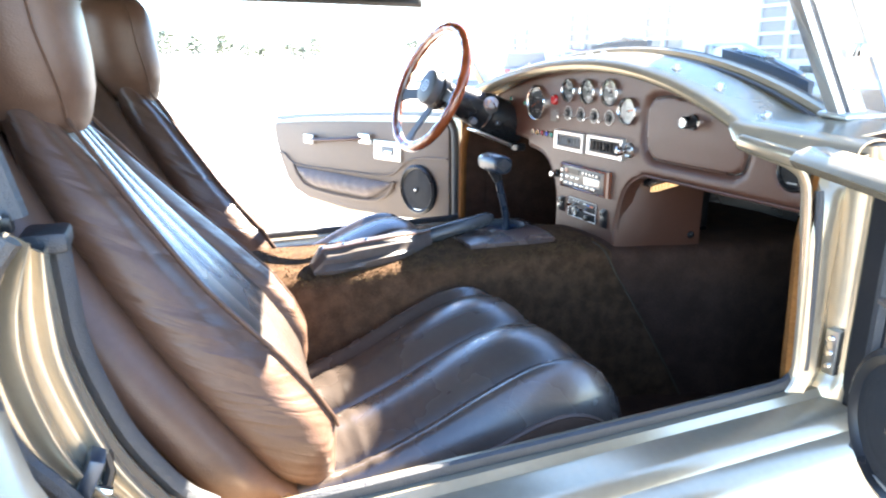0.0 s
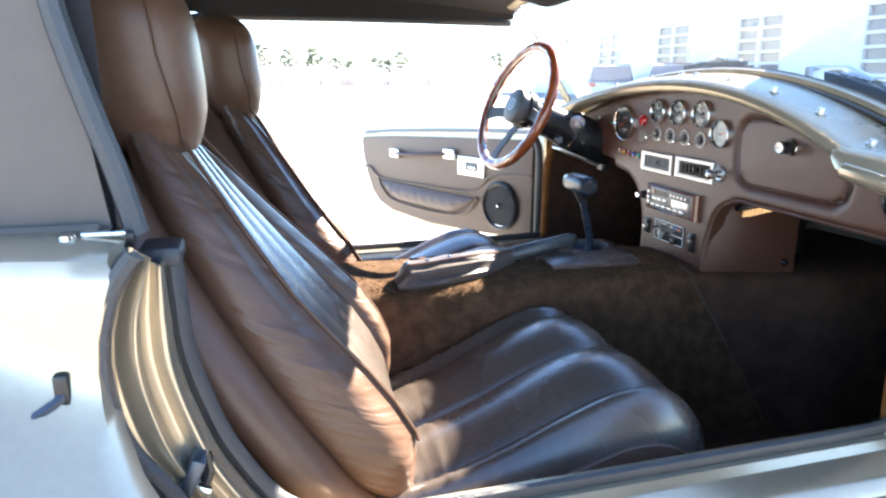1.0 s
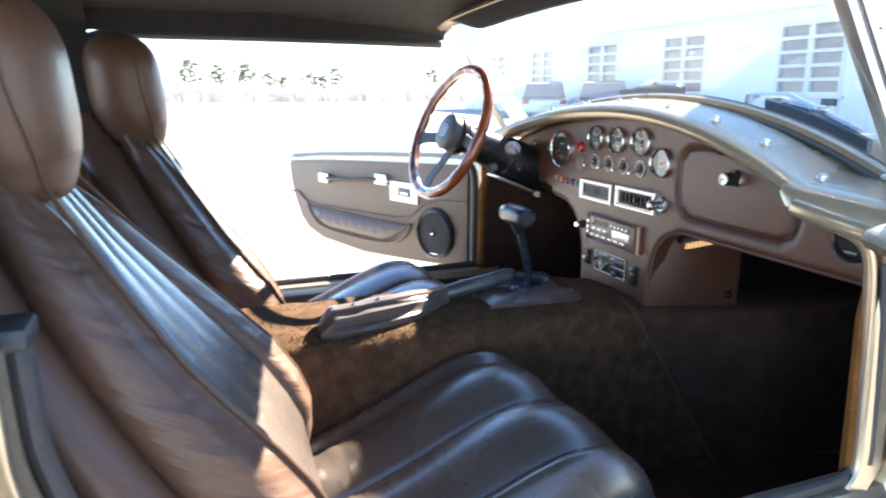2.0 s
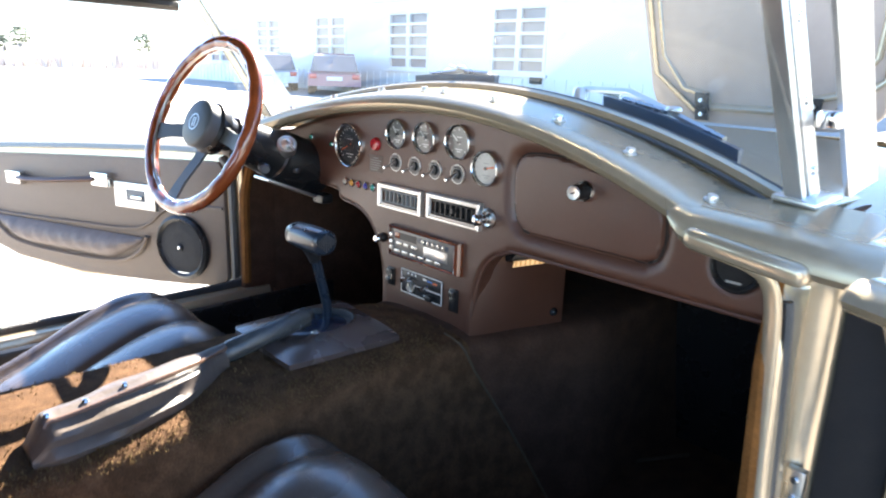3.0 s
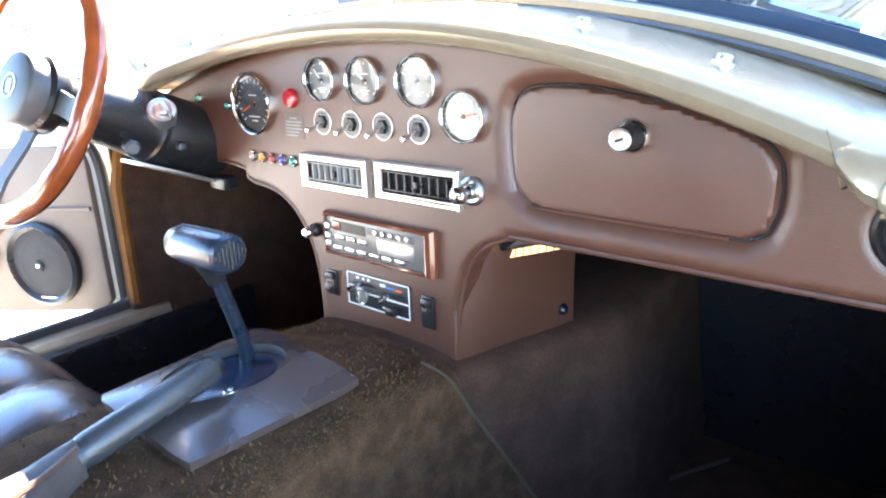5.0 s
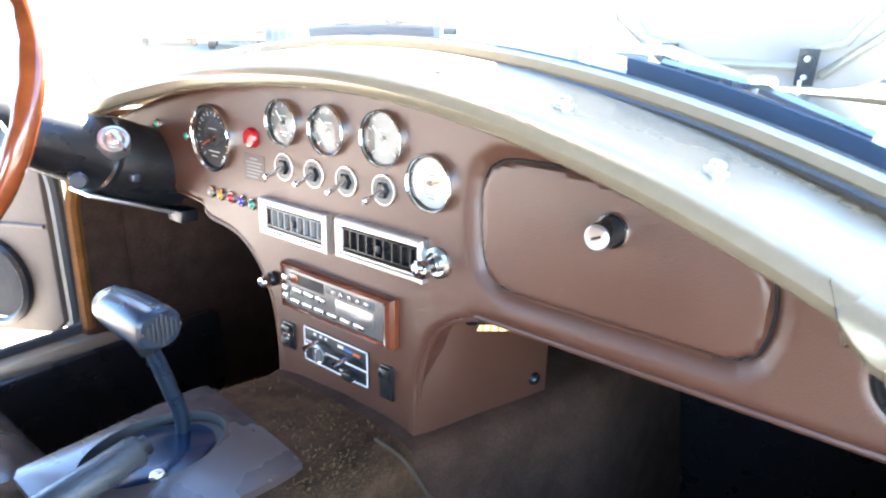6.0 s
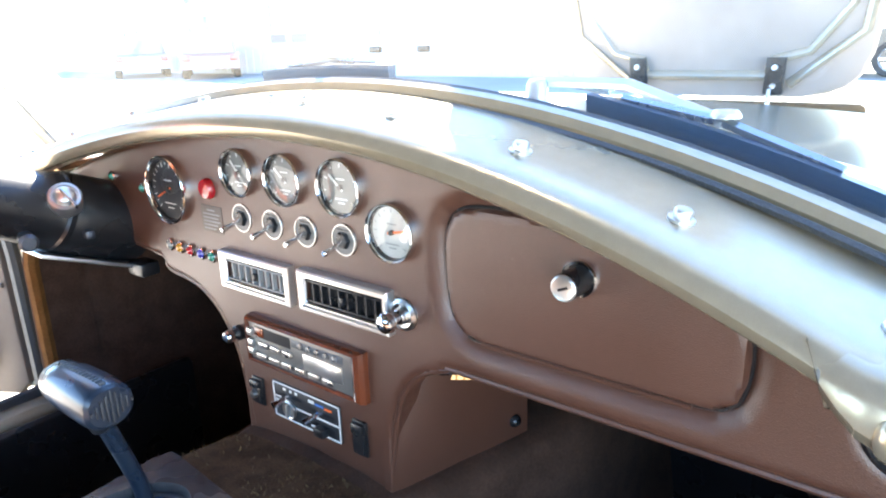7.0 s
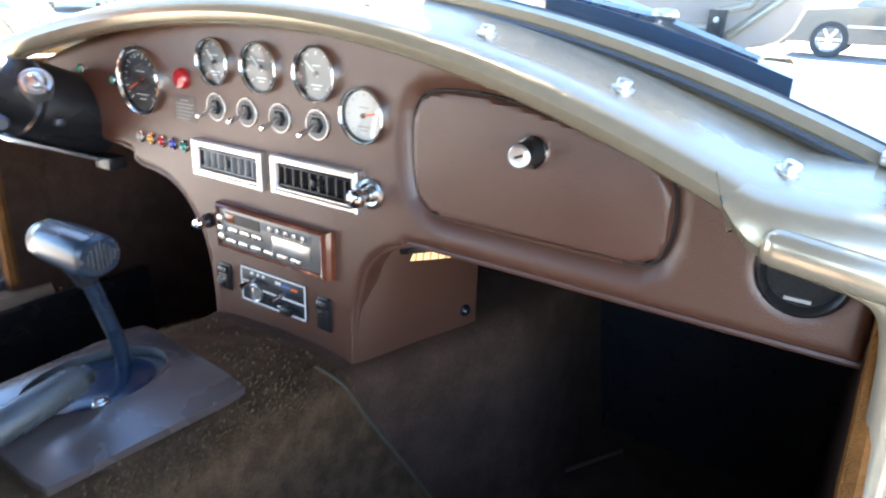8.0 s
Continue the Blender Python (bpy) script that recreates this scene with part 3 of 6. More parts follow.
            x = x0 - (0.010 if i == 0 else 0) * -1 - (1.3 + x0) * k ** 1.25
            f = ((-0.12 - x) * 0.6 + (0.725 - z)) / 0.24
            f = min(1, max(0, f))
            flare = 0.12 * f * f * (3 - 2 * f) * min(1, max(0, (0.80 - z) / 0.12)) * (1 - 0.5 * k ** 2)
            line.append((x, s(y - flare + (0.022 if i == 0 else 0)), z + 0.02 * math.sin(math.pi * k) - (0.25 * k ** 3 if z > 0.5 else 0)))
        rows.append(line)
    part("rear_wing", sheet(rows, 0.003), M["paint"], CAR, "champagne painted rear wing")
    part("hook_slot", box((-0.140, min(s(0.5835), s(0.600)), 0.694), (-0.126, max(s(0.5835), s(0.600)), 0.726), 0.004), M["black"], CAR)
    part("hook_tongue", tube([(-0.132, s(0.588), 0.706), (-0.139, s(0.582), 0.700), (-0.158, s(0.578), 0.690)], 0.005, 6), M["dark_steel"], CAR)

# rear deck under the roof and behind it
rows = []
for i in range(13):
    x = -0.15 - 1.15 * i / 12
    rows.append([(x, 0.64 + (mirror(0.64) - 0.64) * j / 10, 0.833 + 0.04 * math.sin(math.pi * j / 10) - 0.25 * (i / 12) ** 3) for j in range(11)])
part("rear_deck", sheet(rows, 0.003), M["paint"], CAR)
part("tail", box((-1.36, 0.66, 0.25), (-1.3, mirror(0.66), 0.60), 0.02), M["paint"], CAR)
part("bulkhead", box((-0.42, 0.70, 0.2), (-0.38, mirror(0.70), 0.87), 0.005), M["carpet"], CAR)

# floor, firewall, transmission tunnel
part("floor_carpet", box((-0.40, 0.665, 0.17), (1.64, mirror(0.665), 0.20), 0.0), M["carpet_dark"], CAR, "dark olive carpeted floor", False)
ends = [0.66 + (mirror(0.66) - 0.66) * j / 20 for j in range(21)]
part("firewall", sheet([[(1.585, y, 0.18), (1.585, y, 0.5), (1.585, y, 0.888 - 0.11 * (y - C) ** 2)] for y in ends], 0.008), M["black"], CAR, "", False)
half = [(0.170, 0.19), (0.156, 0.35), (0.147, 0.47), (0.144, 0.51), (0.1435, 0.538), (0.141, 0.553), (0.135, 0.562), (0.122, 0.568), (0.10, 0.572), (0.07, 0.575), (0.035, 0.5765), (0.0, 0.578)]
def tunnel_wide(x):
    return 1.0 + 2.3 * max(0, min(x, 1.26) - 1.0) + 0.05 * max(0, 0.5 - x)


def tunnel_rows(x0, x1, n):
    out = []
    for i in range(n + 1):
        x = x0 + (x1 - x0) * i / n
        k = tunnel_wide(x)
        sag = 0.013 * min(1, max(0, (x - 0.90) / 0.08))      # lower where it passes under the dash
        row = [(x, C - w * k, z - sag) for w, z in half] + [(x, C + w * k, z - sag) for w, z in half[-2::-1]]
        out.append([Vector(p) + Vector((0, 0, 0.0025 * noise.noise(Vector(p) * 14))) for p in row])
    return out


tunnel = part("tunnel", sheet(tunnel_rows(-0.38, 0.988, 120), 0.004), M["carpet"], CAR, "olive brown carpeted transmission tunnel")
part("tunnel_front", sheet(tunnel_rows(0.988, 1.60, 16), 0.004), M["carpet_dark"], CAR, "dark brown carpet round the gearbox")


# standing pile of the carpet over the tunnel's top and shoulders, in a sunlit tone
rnd = random.Random(5)
bm = bmesh.new()
for i in range(9000):
    x = rnd.uniform(-0.05, 0.985)
    side = -1 if rnd.random() < 0.85 else 1
    j = rnd.choice((5, 5, 6, 6, 7, 7, 8, 9, 10))
    f = rnd.random()
    (w0, z0), (w1, z1) = half[j], half[j + 1]
    k = tunnel_wide(x)
    nrm = Vector((0, side * (z1 - z0), (w0 - w1) * k)).normalized()
    p = Vector((x, C + side * (w0 + (w1 - w0) * f) * k, z0 + (z1 - z0) * f - 0.013 * min(1, max(0, (x - 0.90) / 0.08)))) + nrm * 0.0005
    tip = p + nrm * rnd.uniform(0.0015, 0.0045) + Vector((rnd.uniform(-1, 1), rnd.uniform(-1, 1), rnd.uniform(-1, 0.6))) * 0.003
    d = Vector((rnd.uniform(-1, 1), rnd.uniform(-1, 1), 0)).normalized() * 0.0011
    bm.faces.new([bm.verts.new(q) for q in (p - d, p + d, tip)])
tagged(part("carpet_nap", bm, M["pile"], tunnel, "", False), "", "", "", "stuff")


rows = []
over = [(0.205 + 0.333 * i / 11, 0.0) for i in range(12)] + [(0.553, 0.3), (0.562, 0.8), (0.568, 1.2), (0.572, 1.5)]
for z, tilt in over:
    wide = next(w0 + (w1 - w0) * (z - z0) / (z1 - z0) for (w0, z0), (w1, z1) in zip(half, half[1:]) if z0 <= z <= z1)
    xe = 0.958 + 0.51 * (0.580 - z) + 0.008 * math.sin(math.pi * (0.580 - z) / 0.375)
    row = []
    for x, d in ((0.90, -0.004), (0.925, 0.001), (0.925 + (xe - 0.925) * 0.6, 0.0035), (xe, 0.0035)):
        sag = 0.013 * min(1, max(0, (x - 0.90) / 0.08))
        row.append(Vector((x, C - wide * tunnel_wide(x) - d * math.cos(tilt), z - sag + d * math.sin(tilt))))
    rows.append(row)
part("carpet_lap", sheet(rows, 0.003), M["carpet"], CAR)
part("carpet_binding", tube([r[-1] for r in rows], 0.0027, 8), M["binding"], CAR, "olive tape binding of the carpet edge")
part("floor_binding", tube(smooth_line([(1.17, 1.19, 0.204), (1.28, 1.13, 0.205), (1.42, 1.055, 0.205), (1.52, 1.0, 0.205)]), 0.004, 6), M["binding"], CAR)

# roof: taupe outside, black within, open at the sides
def roof_row(x, inset):
    low = 1.145 if x > -0.075 else 0.832
    low += inset * 0.2
    top = 1.315 - 0.10 * max(0, x - 0.35) ** 1.2 - 0.06 * max(0, -0.2 - x) ** 1.3 - inset
    side = 0.655 - inset
    row = []
    for j in range(25):
        u = -1 + j / 12
        a = abs(u)
        y = C + (1 if u > 0 else -1) * (side - 0.03 * max(0, (0.35 - 0) * (1 if a < 0.7 else 0))) * min(1, a / 0.72) ** 0.8
        if a <= 0.72:
            z = top - 0.09 * (a / 0.72) ** 2.6
        else:
            z = (top - 0.09) + (low - (top - 0.09)) * (a - 0.72) / 0.28
            y = C + (1 if u > 0 else -1) * (side + 0.006 * (a - 0.72) / 0.28)
        row.append((x, y, z))
    return row


xs_front = [-0.07, 0.05, 0.2, 0.35, 0.5, 0.65, 0.76, 0.835]
part("roof_skin", sheet([roof_row(x, 0.0) for x in xs_front], 0.003), M["taupetop"], CAR, "taupe fabric removable roof")
part("roof_lining", sheet([roof_row(x, 0.018) for x in xs_front], 0.003), M["blacktop"], CAR, "black roof lining")
rows = [[Vector(p) for p in roof_row(0.835, 0.004)[3:22]]]
rows.append([screen_at(max(0.66, min(p.y, mirror(0.66))), 1.05) + Vector((-0.002, 0, 0.004)) for p in rows[0]])
rows.append([p + Vector((0.040, 0, 0.004)) for p in rows[1]])
part("roof_lip", sheet(rows, 0.004), M["blacktop"], CAR, "black front edge of the roof over the header")
band = []
for x in (-0.165, -0.06):
    row = roof_row(-0.06, 0.0195)
    band.append([(x, y, z) for _, y, z in row])
part("roof_band", sheet(band, 0.002), M["blacktop"], CAR)
xs_rear = [-1.0, -0.85, -0.6, -0.4, -0.2, -0.09]
part("roof_rear", sheet([[(p[0] - 0.12 * max(0, p[2] - 0.832) * (1 if x == -0.09 else 0), p[1], p[2]) for p in roof_row(x, 0.0)] for x in xs_rear], 0.003), M["taupetop"], CAR, "taupe rear quarter of the roof")
part("rear_lining", sheet([roof_row(x, 0.02) for x in xs_rear], 0.003), M["blacktop"], CAR)
for s in ((lambda y: y), mirror):
    edge = smooth_line([(-0.068, s(0.668), 0.834), (-0.082, s(0.668), 0.90), (-0.101, s(0.670), 0.97), (-0.119, s(0.674), 1.05), (-0.118, s(0.676), 1.10), (-0.07, s(0.676), 1.138), (0.1, s(0.676), 1.142), (0.5, s(0.676), 1.142), (0.83, s(0.676), 1.138)])
    part("roof_seal", tube(edge, 0.0115, 8), M["rubber"], CAR, "black rubber roof seal")
    part("roof_catch", lathe([(0, 0.02), (0.008, 0.02), (0.008, 0.014), (0.005, 0.012), (0.005, 0.004), (0.010, 0.003), (0.010, 0)], Matrix.Translation((-0.125, s(0.64), 0.822)), 12), M["chrome"], CAR)
    part("roof_hem", tube([(-0.10, s(0.659), 0.842), (-0.3, s(0.659), 0.842), (-0.6, s(0.664), 0.842)], 0.006, 6), M["taupetop"], CAR)
    y0, y1 = sorted((s(0.652), s(0.668)))
    part("hem_strip", box((-0.9, y0, 0.828), (-0.150, y1, 0.8395), 0.003), M["engine"], CAR, "dull metal strip under the roof hem")
    # black box drawn where the hem's shadow falls
    part("hem_shade", box((-0.150, y0 + 0.004, 0.822), (-0.07, y1 + 0.004, 0.838), 0.002), M["black"], CAR)
    part("catch_plate", box((-0.115, y0 - 0.006, 0.836), (-0.075, y1 - 0.004, 0.842), 0.002), M["chrome"], CAR)


# doors: both stand open, the card faces the seats
def door(side, shift=(0, 0, 0), front=-0.205, roll=0.045):
    s = (lambda y: y) if side == 1 else mirror
    root = Vector((0.886, 2.174, 0))
    out = Vector((-0.393, 0.9196, 0))
    away = Vector((0.9196, 0.393, 0))

    def lift(u, z, w):
        p = root + out * u + away * w
        return Vector((p.x, s(p.y), z)) + Vector(shift)
    shell = [(-0.205, 0.458), (-0.205, 0.80), (0.03, 0.792), (0.4, 0.772), (0.7, 0.752), (0.925, 0.732), (0.938, 0.72), (0.93, 0.66), (0.895, 0.565), (0.86, 0.49), (0.80, 0.435), (0.70, 0.405), (0.41, 0.392), (0.0, 0.420), (-0.06, 0.436)]
    shell = [(max(u, front), z) for u, z in shell]
    body = part("door_shell", plate(shell, lambda u, z, w: lift(u, z, w + 0.012), 0.075, 0.01), M["paint"], CAR, "open champagne painted car door")
    part("door_top_roll", tube([lift(u, z, roll) for u, z in ((-0.2, 0.796), (0.03, 0.79), (0.4, 0.77), (0.7, 0.750), (0.92, 0.730))], 0.034, 10, squash=0.5, up=(0, 0, 1)), M["paint"], body)
    card = [(-0.145, 0.465), (-0.145, 0.755), (-0.13, 0.775), (0.03, 0.768), (0.4, 0.750), (0.7, 0.733), (0.905, 0.715), (0.918, 0.70), (0.905, 0.64), (0.875, 0.555), (0.84, 0.485), (0.785, 0.440), (0.69, 0.415), (0.41, 0.404), (0.1, 0.42), (-0.12, 0.44)]
    card = [(max(u, front + 0.02 + (0.04 if u > -0.14 and u < 0 else 0)), z) for u, z in card] if front > -0.2 else card
    part("door_card", plate(card, lambda u, z, w: lift(u, z, w), 0.014, 0.005), M["doorcard"], body, "taupe vinyl door card")
    fs = max(-0.168, front + 0.006)
    part("door_seal", tube(smooth_line([lift(fs, 0.465, 0.006), lift(fs, 0.6, 0.006), lift(fs + 0.003, 0.74, 0.006), lift(fs + 0.028, 0.787, 0.006)], 4), 0.011, 8), M["rubber"], body)
    # piped lower swage and gathered pocket
    pipe = smooth_line([lift(0.91, 0.585, -0.002), lift(0.85, 0.588, -0.003), lift(0.80, 0.56, -0.003), lift(0.73, 0.548, -0.003), lift(0.45, 0.553, -0.003), lift(0.2, 0.562, -0.003), lift(0.12, 0.585, -0.003), lift(0.06, 0.628, -0.003), lift(-0.02, 0.648, -0.003), lift(max(-0.14, front + 0.01), 0.655, -0.002)], 5)
    part("piping", tube(pipe, 0.0045, 6), M["doorcard"], body)
    rows = []
    for i in range(41):
        u = 0.765 - 0.63 * i / 40
        e = math.sin(math.pi * min(1, max(0, (i / 40))))
        low = 0.548 - 0.082 * min(1, e * 1.5) ** 0.7
        rows.append([lift(u, low + (0.541 - low) * k / 6, -0.004 - 0.028 * math.sin(math.pi * k / 6) ** 0.7 * min(1, e * 2) - 0.004 * math.sin(i * 1.7 + k) * math.sin(math.pi * k / 6)) for k in range(7)])
    part("pocket", sheet(rows, 0.003), M["pocket"], body, "gathered grey cloth map pocket")
    part("pocket_rim", tube(smooth_line([lift(0.775, 0.548, -0.008), lift(0.74, 0.50, -0.008), lift(0.66, 0.462, -0.008), (lift(0.45, 0.452, -0.008)), lift(0.25, 0.462, -0.008), lift(0.16, 0.50, -0.008), lift(0.125, 0.548, -0.008)], 5), 0.006, 6), M["doorcard"], body)
    # pull strap with bright end plates
    for u, z in ((0.635, 0.667), (0.275, 0.694)):
        part("strap_end", plate([(u - 0.032, z - 0.019), (u + 0.032, z - 0.019), (u + 0.032, z + 0.019), (u - 0.032, z + 0.019)], lambda a, b, w: lift(a, b, w - 0.022), 0.02, 0.004), M["chrome"], body, "bright strap end plate")
    part("pull_strap", tube(smooth_line([lift(0.61, 0.668, -0.012), lift(0.55, 0.671, -0.028), lift(0.455, 0.679, -0.036), lift(0.36, 0.688, -0.028), lift(0.30, 0.693, -0.012)], 4), 0.017, 8, squash=0.45, up=(0, 0, 1)), M["leather"], body, "brown leather pull strap")
    # release plate with a dished opening
    lo, hi = (0.085, 0.622), (0.235, 0.694)
    rim = [(lo[0], lo[1]), (hi[0], lo[1]), (hi[0], hi[1]), (lo[0], hi[1])]
    part("release_plate", plate(rim, lambda a, b, w: lift(a, b, w - 0.010), 0.010, 0.005), M["alu"], body, "bright door release plate")
    part("release_dish", plate([(0.12, 0.645), (0.185, 0.645), (0.185, 0.675), (0.12, 0.675)], lambda a, b, w: lift(a, b, w - 0.0115), 0.002), M["dark_steel"], body)
    part("release_lever", plate([(0.125, 0.652), (0.165, 0.652), (0.165, 0.66), (0.125, 0.66)], lambda a, b, w: lift(a, b, w - 0.018), 0.006, 0.002), M["chrome"], body)
    # loudspeaker
    mid, n = lift(0.0, 0.535, 0.0), (lift(0, 0.535, -1) - lift(0, 0.535, 0))
    m = Matrix.Translation(mid) @ n.to_track_quat("Z", "Y").to_matrix().to_4x4()
    ring = part("speaker_ring", lathe([(0.088, 0), (0.088, 0.012), (0.080, 0.017), (0.074, 0.013), (0.070, 0.009)], m, 32), M["black"], body, "black loudspeaker ring")
    part("speaker_grille", lathe([(0.0735, 0.010), (0.05, 0.014), (0.045, 0.0135), (0.012, 0.016), (0.009, 0.019), (0, 0.020)], m, 32), M["grille"], ring)
    part("speaker_cap", lathe([(0, 0.0225), (0.004, 0.0215), (0.005, 0.0195)], m, 12), M["chrome"], ring)
    part("speaker_badge", plate([(-0.03, 0.457), (0.04, 0.455), (0.04, 0.465), (-0.03, 0.467)], lambda a, b, w: lift(a, b, w - 0.012), 0.004, 0.001), M["alu"], ring)
    return body


door(1)
door(-1, (-0.123, -0.12, 0.055), -0.085, -0.03)

# bonnet, raised on its front hinges, seen from beneath
# its unseen upper part leans, spreads and bows so as to shade the scuttle
def lid(u, v, w):
    """u across, v from the hinge edge to the far edge, w behind the skin."""
    return Vector((2.42 - 0.22 * v + 0.03 * math.sin(math.pi * min(1, max(0, v / 1.12))) + w, C + u * (1 + 0.34 * v), 0.875 + v))


edge = []
for i in range(24):
    a = 2 * math.pi * i / 24
    cx, cy = math.cos(a), math.sin(a)
    edge.append(((abs(cx) ** 0.35) * math.copysign(0.365, cx), 0.545 + (abs(cy) ** 0.16) * math.copysign(0.545, cy) + (0.045 * abs(cx) ** 0.7 if cy > 0 else 0)))
bonnet = part("bonnet", plate(edge, lid, 0.02, 0.008), M["underside"], CAR, "raised bonnet with taupe underside")
for name, pts in (("rib", [(-0.30, 0.95), (-0.30, 0.22), (-0.235, 0.115), (-0.16, 0.095), (-0.15, 0.055), (0.15, 0.055), (0.16, 0.095), (0.235, 0.115), (0.30, 0.22), (0.30, 0.95)]), ("rib", [(-0.335, 0.93), (-0.335, 0.16), (-0.20, 0.035)]), ("rib", [(0.335, 0.93), (0.335, 0.16), (0.20, 0.035)]), ("rib", [(-0.28, 0.62), (0.28, 0.62)])):
    part(name, tube([lid(u, v, -0.004) for u, v in pts], 0.016, 8, squash=0.6), M["paint"], bonnet)
part("sticker", plate([(-0.12, 0.20), (0.15, 0.20), (0.15, 0.27), (-0.12, 0.27)], lambda a, b, w: lid(a, b, w - 0.004), 0.003), M["white"], bonnet, "white label on bonnet underside")
for u in (-0.17, 0.17):
    b = part("bonnet_hinge", plate([(u - 0.022, 0.01), (u + 0.022, 0.01), (u + 0.022, 0.10), (u - 0.022, 0.10)], lambda a, b, w: lid(a, b, w - 0.03), 0.012, 0.003), M["black"], bonnet, "black bonnet hinge bracket")
    for v in (0.03, 0.075):
        m = Matrix.Translation(lid(u, v, -0.03)) @ Vector((-1, 0, 0.1)).to_track_quat("Z", "Y").to_matrix().to_4x4()
        part("hinge_bolt", lathe([(0, 0.006), (0.007, 0.006), (0.009, 0)], m, 8), M["steel"], b)
part("bonnet_stay", tube([(2.36, C - 0.17, 0.90), (2.34, C - 0.172, 0.82), (2.33, C - 0.175, 0.70)], 0.005, 6), M["steel"], CAR)

# front wings, scuttle and nose round the engine bay
for s in ((lambda y: y), mirror):
    rows = []
    for i in range(21):
        x = 1.02 + 1.75 * i / 20
        k = i / 20
        crest = 0.03 * math.sin(math.pi * min(1, k * 1.2)) - 0.22 * max(0, k - 0.55) ** 1.5
        wide = 0.10 * math.sin(math.pi * min(1, k * 1.15)) - 0.25 * max(0, k - 0.7)
        rows.append([(x, s(y - wide * f), z + crest * g) for y, z, f, g in ((0.965, 0.74 if x > 1.45 else 0.855, 0, 0), (0.965, 0.868 - 0.05 * k, 0, 0.6), (0.90, 0.875 - 0.05 * k, 0.1, 1), (0.78, 0.862 - 0.03 * k, 0.4, 1), (0.66, 0.835, 0.8, 1), (0.59, 0.775, 1, 0.8), (0.555, 0.68, 1, 0.3), (0.545, 0.5, 1, 0), (0.545, 0.3, 0.9, 0), (0.57, 0.18, 0.8, 0))])
    part("front_wing", sheet(rows, 0.003), M["paint"], CAR, "champagne painted front wing")
rows = []
for i in range(15):
    t = min(1, i / 8)
    past = max(0, i - 8) * 0.1
    rows.append([Vector((1.10 + 0.50 * t + past - (0.2 * (1 - t)) * (y - C) ** 2, y, (0.984 - 0.285 * (y - C) ** 2) * (1 - t) + (0.895 - 0.02 * past - 0.10 * (y - C) ** 2) * t)) for y in [0.70 + (mirror(0.70) - 0.70) * j / 20 for j in range(21)]])
part("scuttle", sheet(rows, 0.003), M["paint"], CAR, "champagne painted scuttle before the screen")
rows = [[(2.44 + 0.33 * math.sin(a), 0.97 + (mirror(0.97) - 0.97) * j / 8, 0.50 + 0.365 * math.cos(a)) for j in range(9)] for a in (0.0, 0.3, 0.6, 0.9, 1.2, 1.5, 1.8, 2.1)]
part("nose", sheet(rows, 0.003), M["paint"], CAR)
part("bay_floor", box((1.64, 0.97, 0.30), (2.72, mirror(0.97), 0.33), 0), M["black"], CAR, "", False)
engine = thing("engine", "grey cast engine with air cleaner in the open bay", "engine", (1.95, C, 0.33))
part("block", box((1.70, C - 0.20, 0.331), (2.25, C + 0.20, 0.66), 0.03), M["engine"], engine)
for y in (-0.17, 0.17):
    part("valve_cover", box((1.72, C + y - 0.06, 0.64), (2.22, C + y + 0.06, 0.72), 0.02), M["alu"], engine)
part("air_cleaner", lathe([(0, 0.07), (0.02, 0.075), (0.16, 0.065), (0.17, 0.055), (0.17, 0.01), (0.16, 0.0), (0, 0)], Matrix.Translation((1.97, C, 0.72)), 28), M["black"], engine, "round black air cleaner")
part("hose", tube(smooth_line([(2.2, C - 0.15, 0.68), (2.35, C - 0.22, 0.76), (2.45, C - 0.25, 0.70)]), 0.022, 8), M["rubber"], engine)


# wipers lying along the foot of the screen
def wiper(y0, y1, pivot, high):
    base = Vector((1.13, pivot, 0.985 - 0.285 * (pivot - C) ** 2))
    w = thing("windscreen_wiper", "dark wiper blade with bright arm resting on the screen", "wiper", base, "wipers of the screen")
    line = []
    for i in range(9):
        y = y0 + (y1 - y0) * i / 8
        line.append(screen_foot(y) + Vector((0.034 - 0.02 * high * (1 - i / 8), 0, 0.012 + high * (1 - i / 8))))
    rings = [[p + Vector((-0.004, 0, -0.013)), p + Vector((0.005, 0, -0.013)), p + Vector((0.007, 0, 0.011)), p + Vector((-0.007, 0, 0.011))] for p in line]
    part("blade", loft(rings), M["blade"], w, "", False)
    mid = line[4] + Vector((0.012, 0, 0.016))
    part("bridge", tube([line[1] + Vector((0.008, 0, 0.012)), mid, line[7] + Vector((0.008, 0, 0.012))], 0.005, 6), M["steel"], w)
    part("arm", tube([base + Vector((0.01, 0, 0.03)), (base + mid) / 2 + Vector((0.012, 0, 0.028)), mid], 0.0065, 6, squash=0.6), M["alu"], w)
    part("hub", lathe([(0, 0.034), (0.008, 0.033), (0.011, 0.028), (0.011, 0.016), (0.014, 0.010), (0.014, 0)], Matrix.Translation(base), 14), M["alu"], w)
    part("joint", lathe([(0, 0.007), (0.009, 0.006), (0.012, 0.002), (0.012, 0)], Matrix.Translation(mid + Vector((0.0, 0, 0.004))), 14), M["alu"], w)
    part("spring", tube([base + Vector((0.016, -0.02, 0.03)), base + Vector((0.014, -0.07, 0.022))], 0.005, 8), M["chrome"], w)


wiper(1.035, 0.795, 1.10, 0.0)
wiper(1.285, 1.50, 1.47, 0.0)


# ---- dashboard ----
DX = 1.007                                  # face of the dash
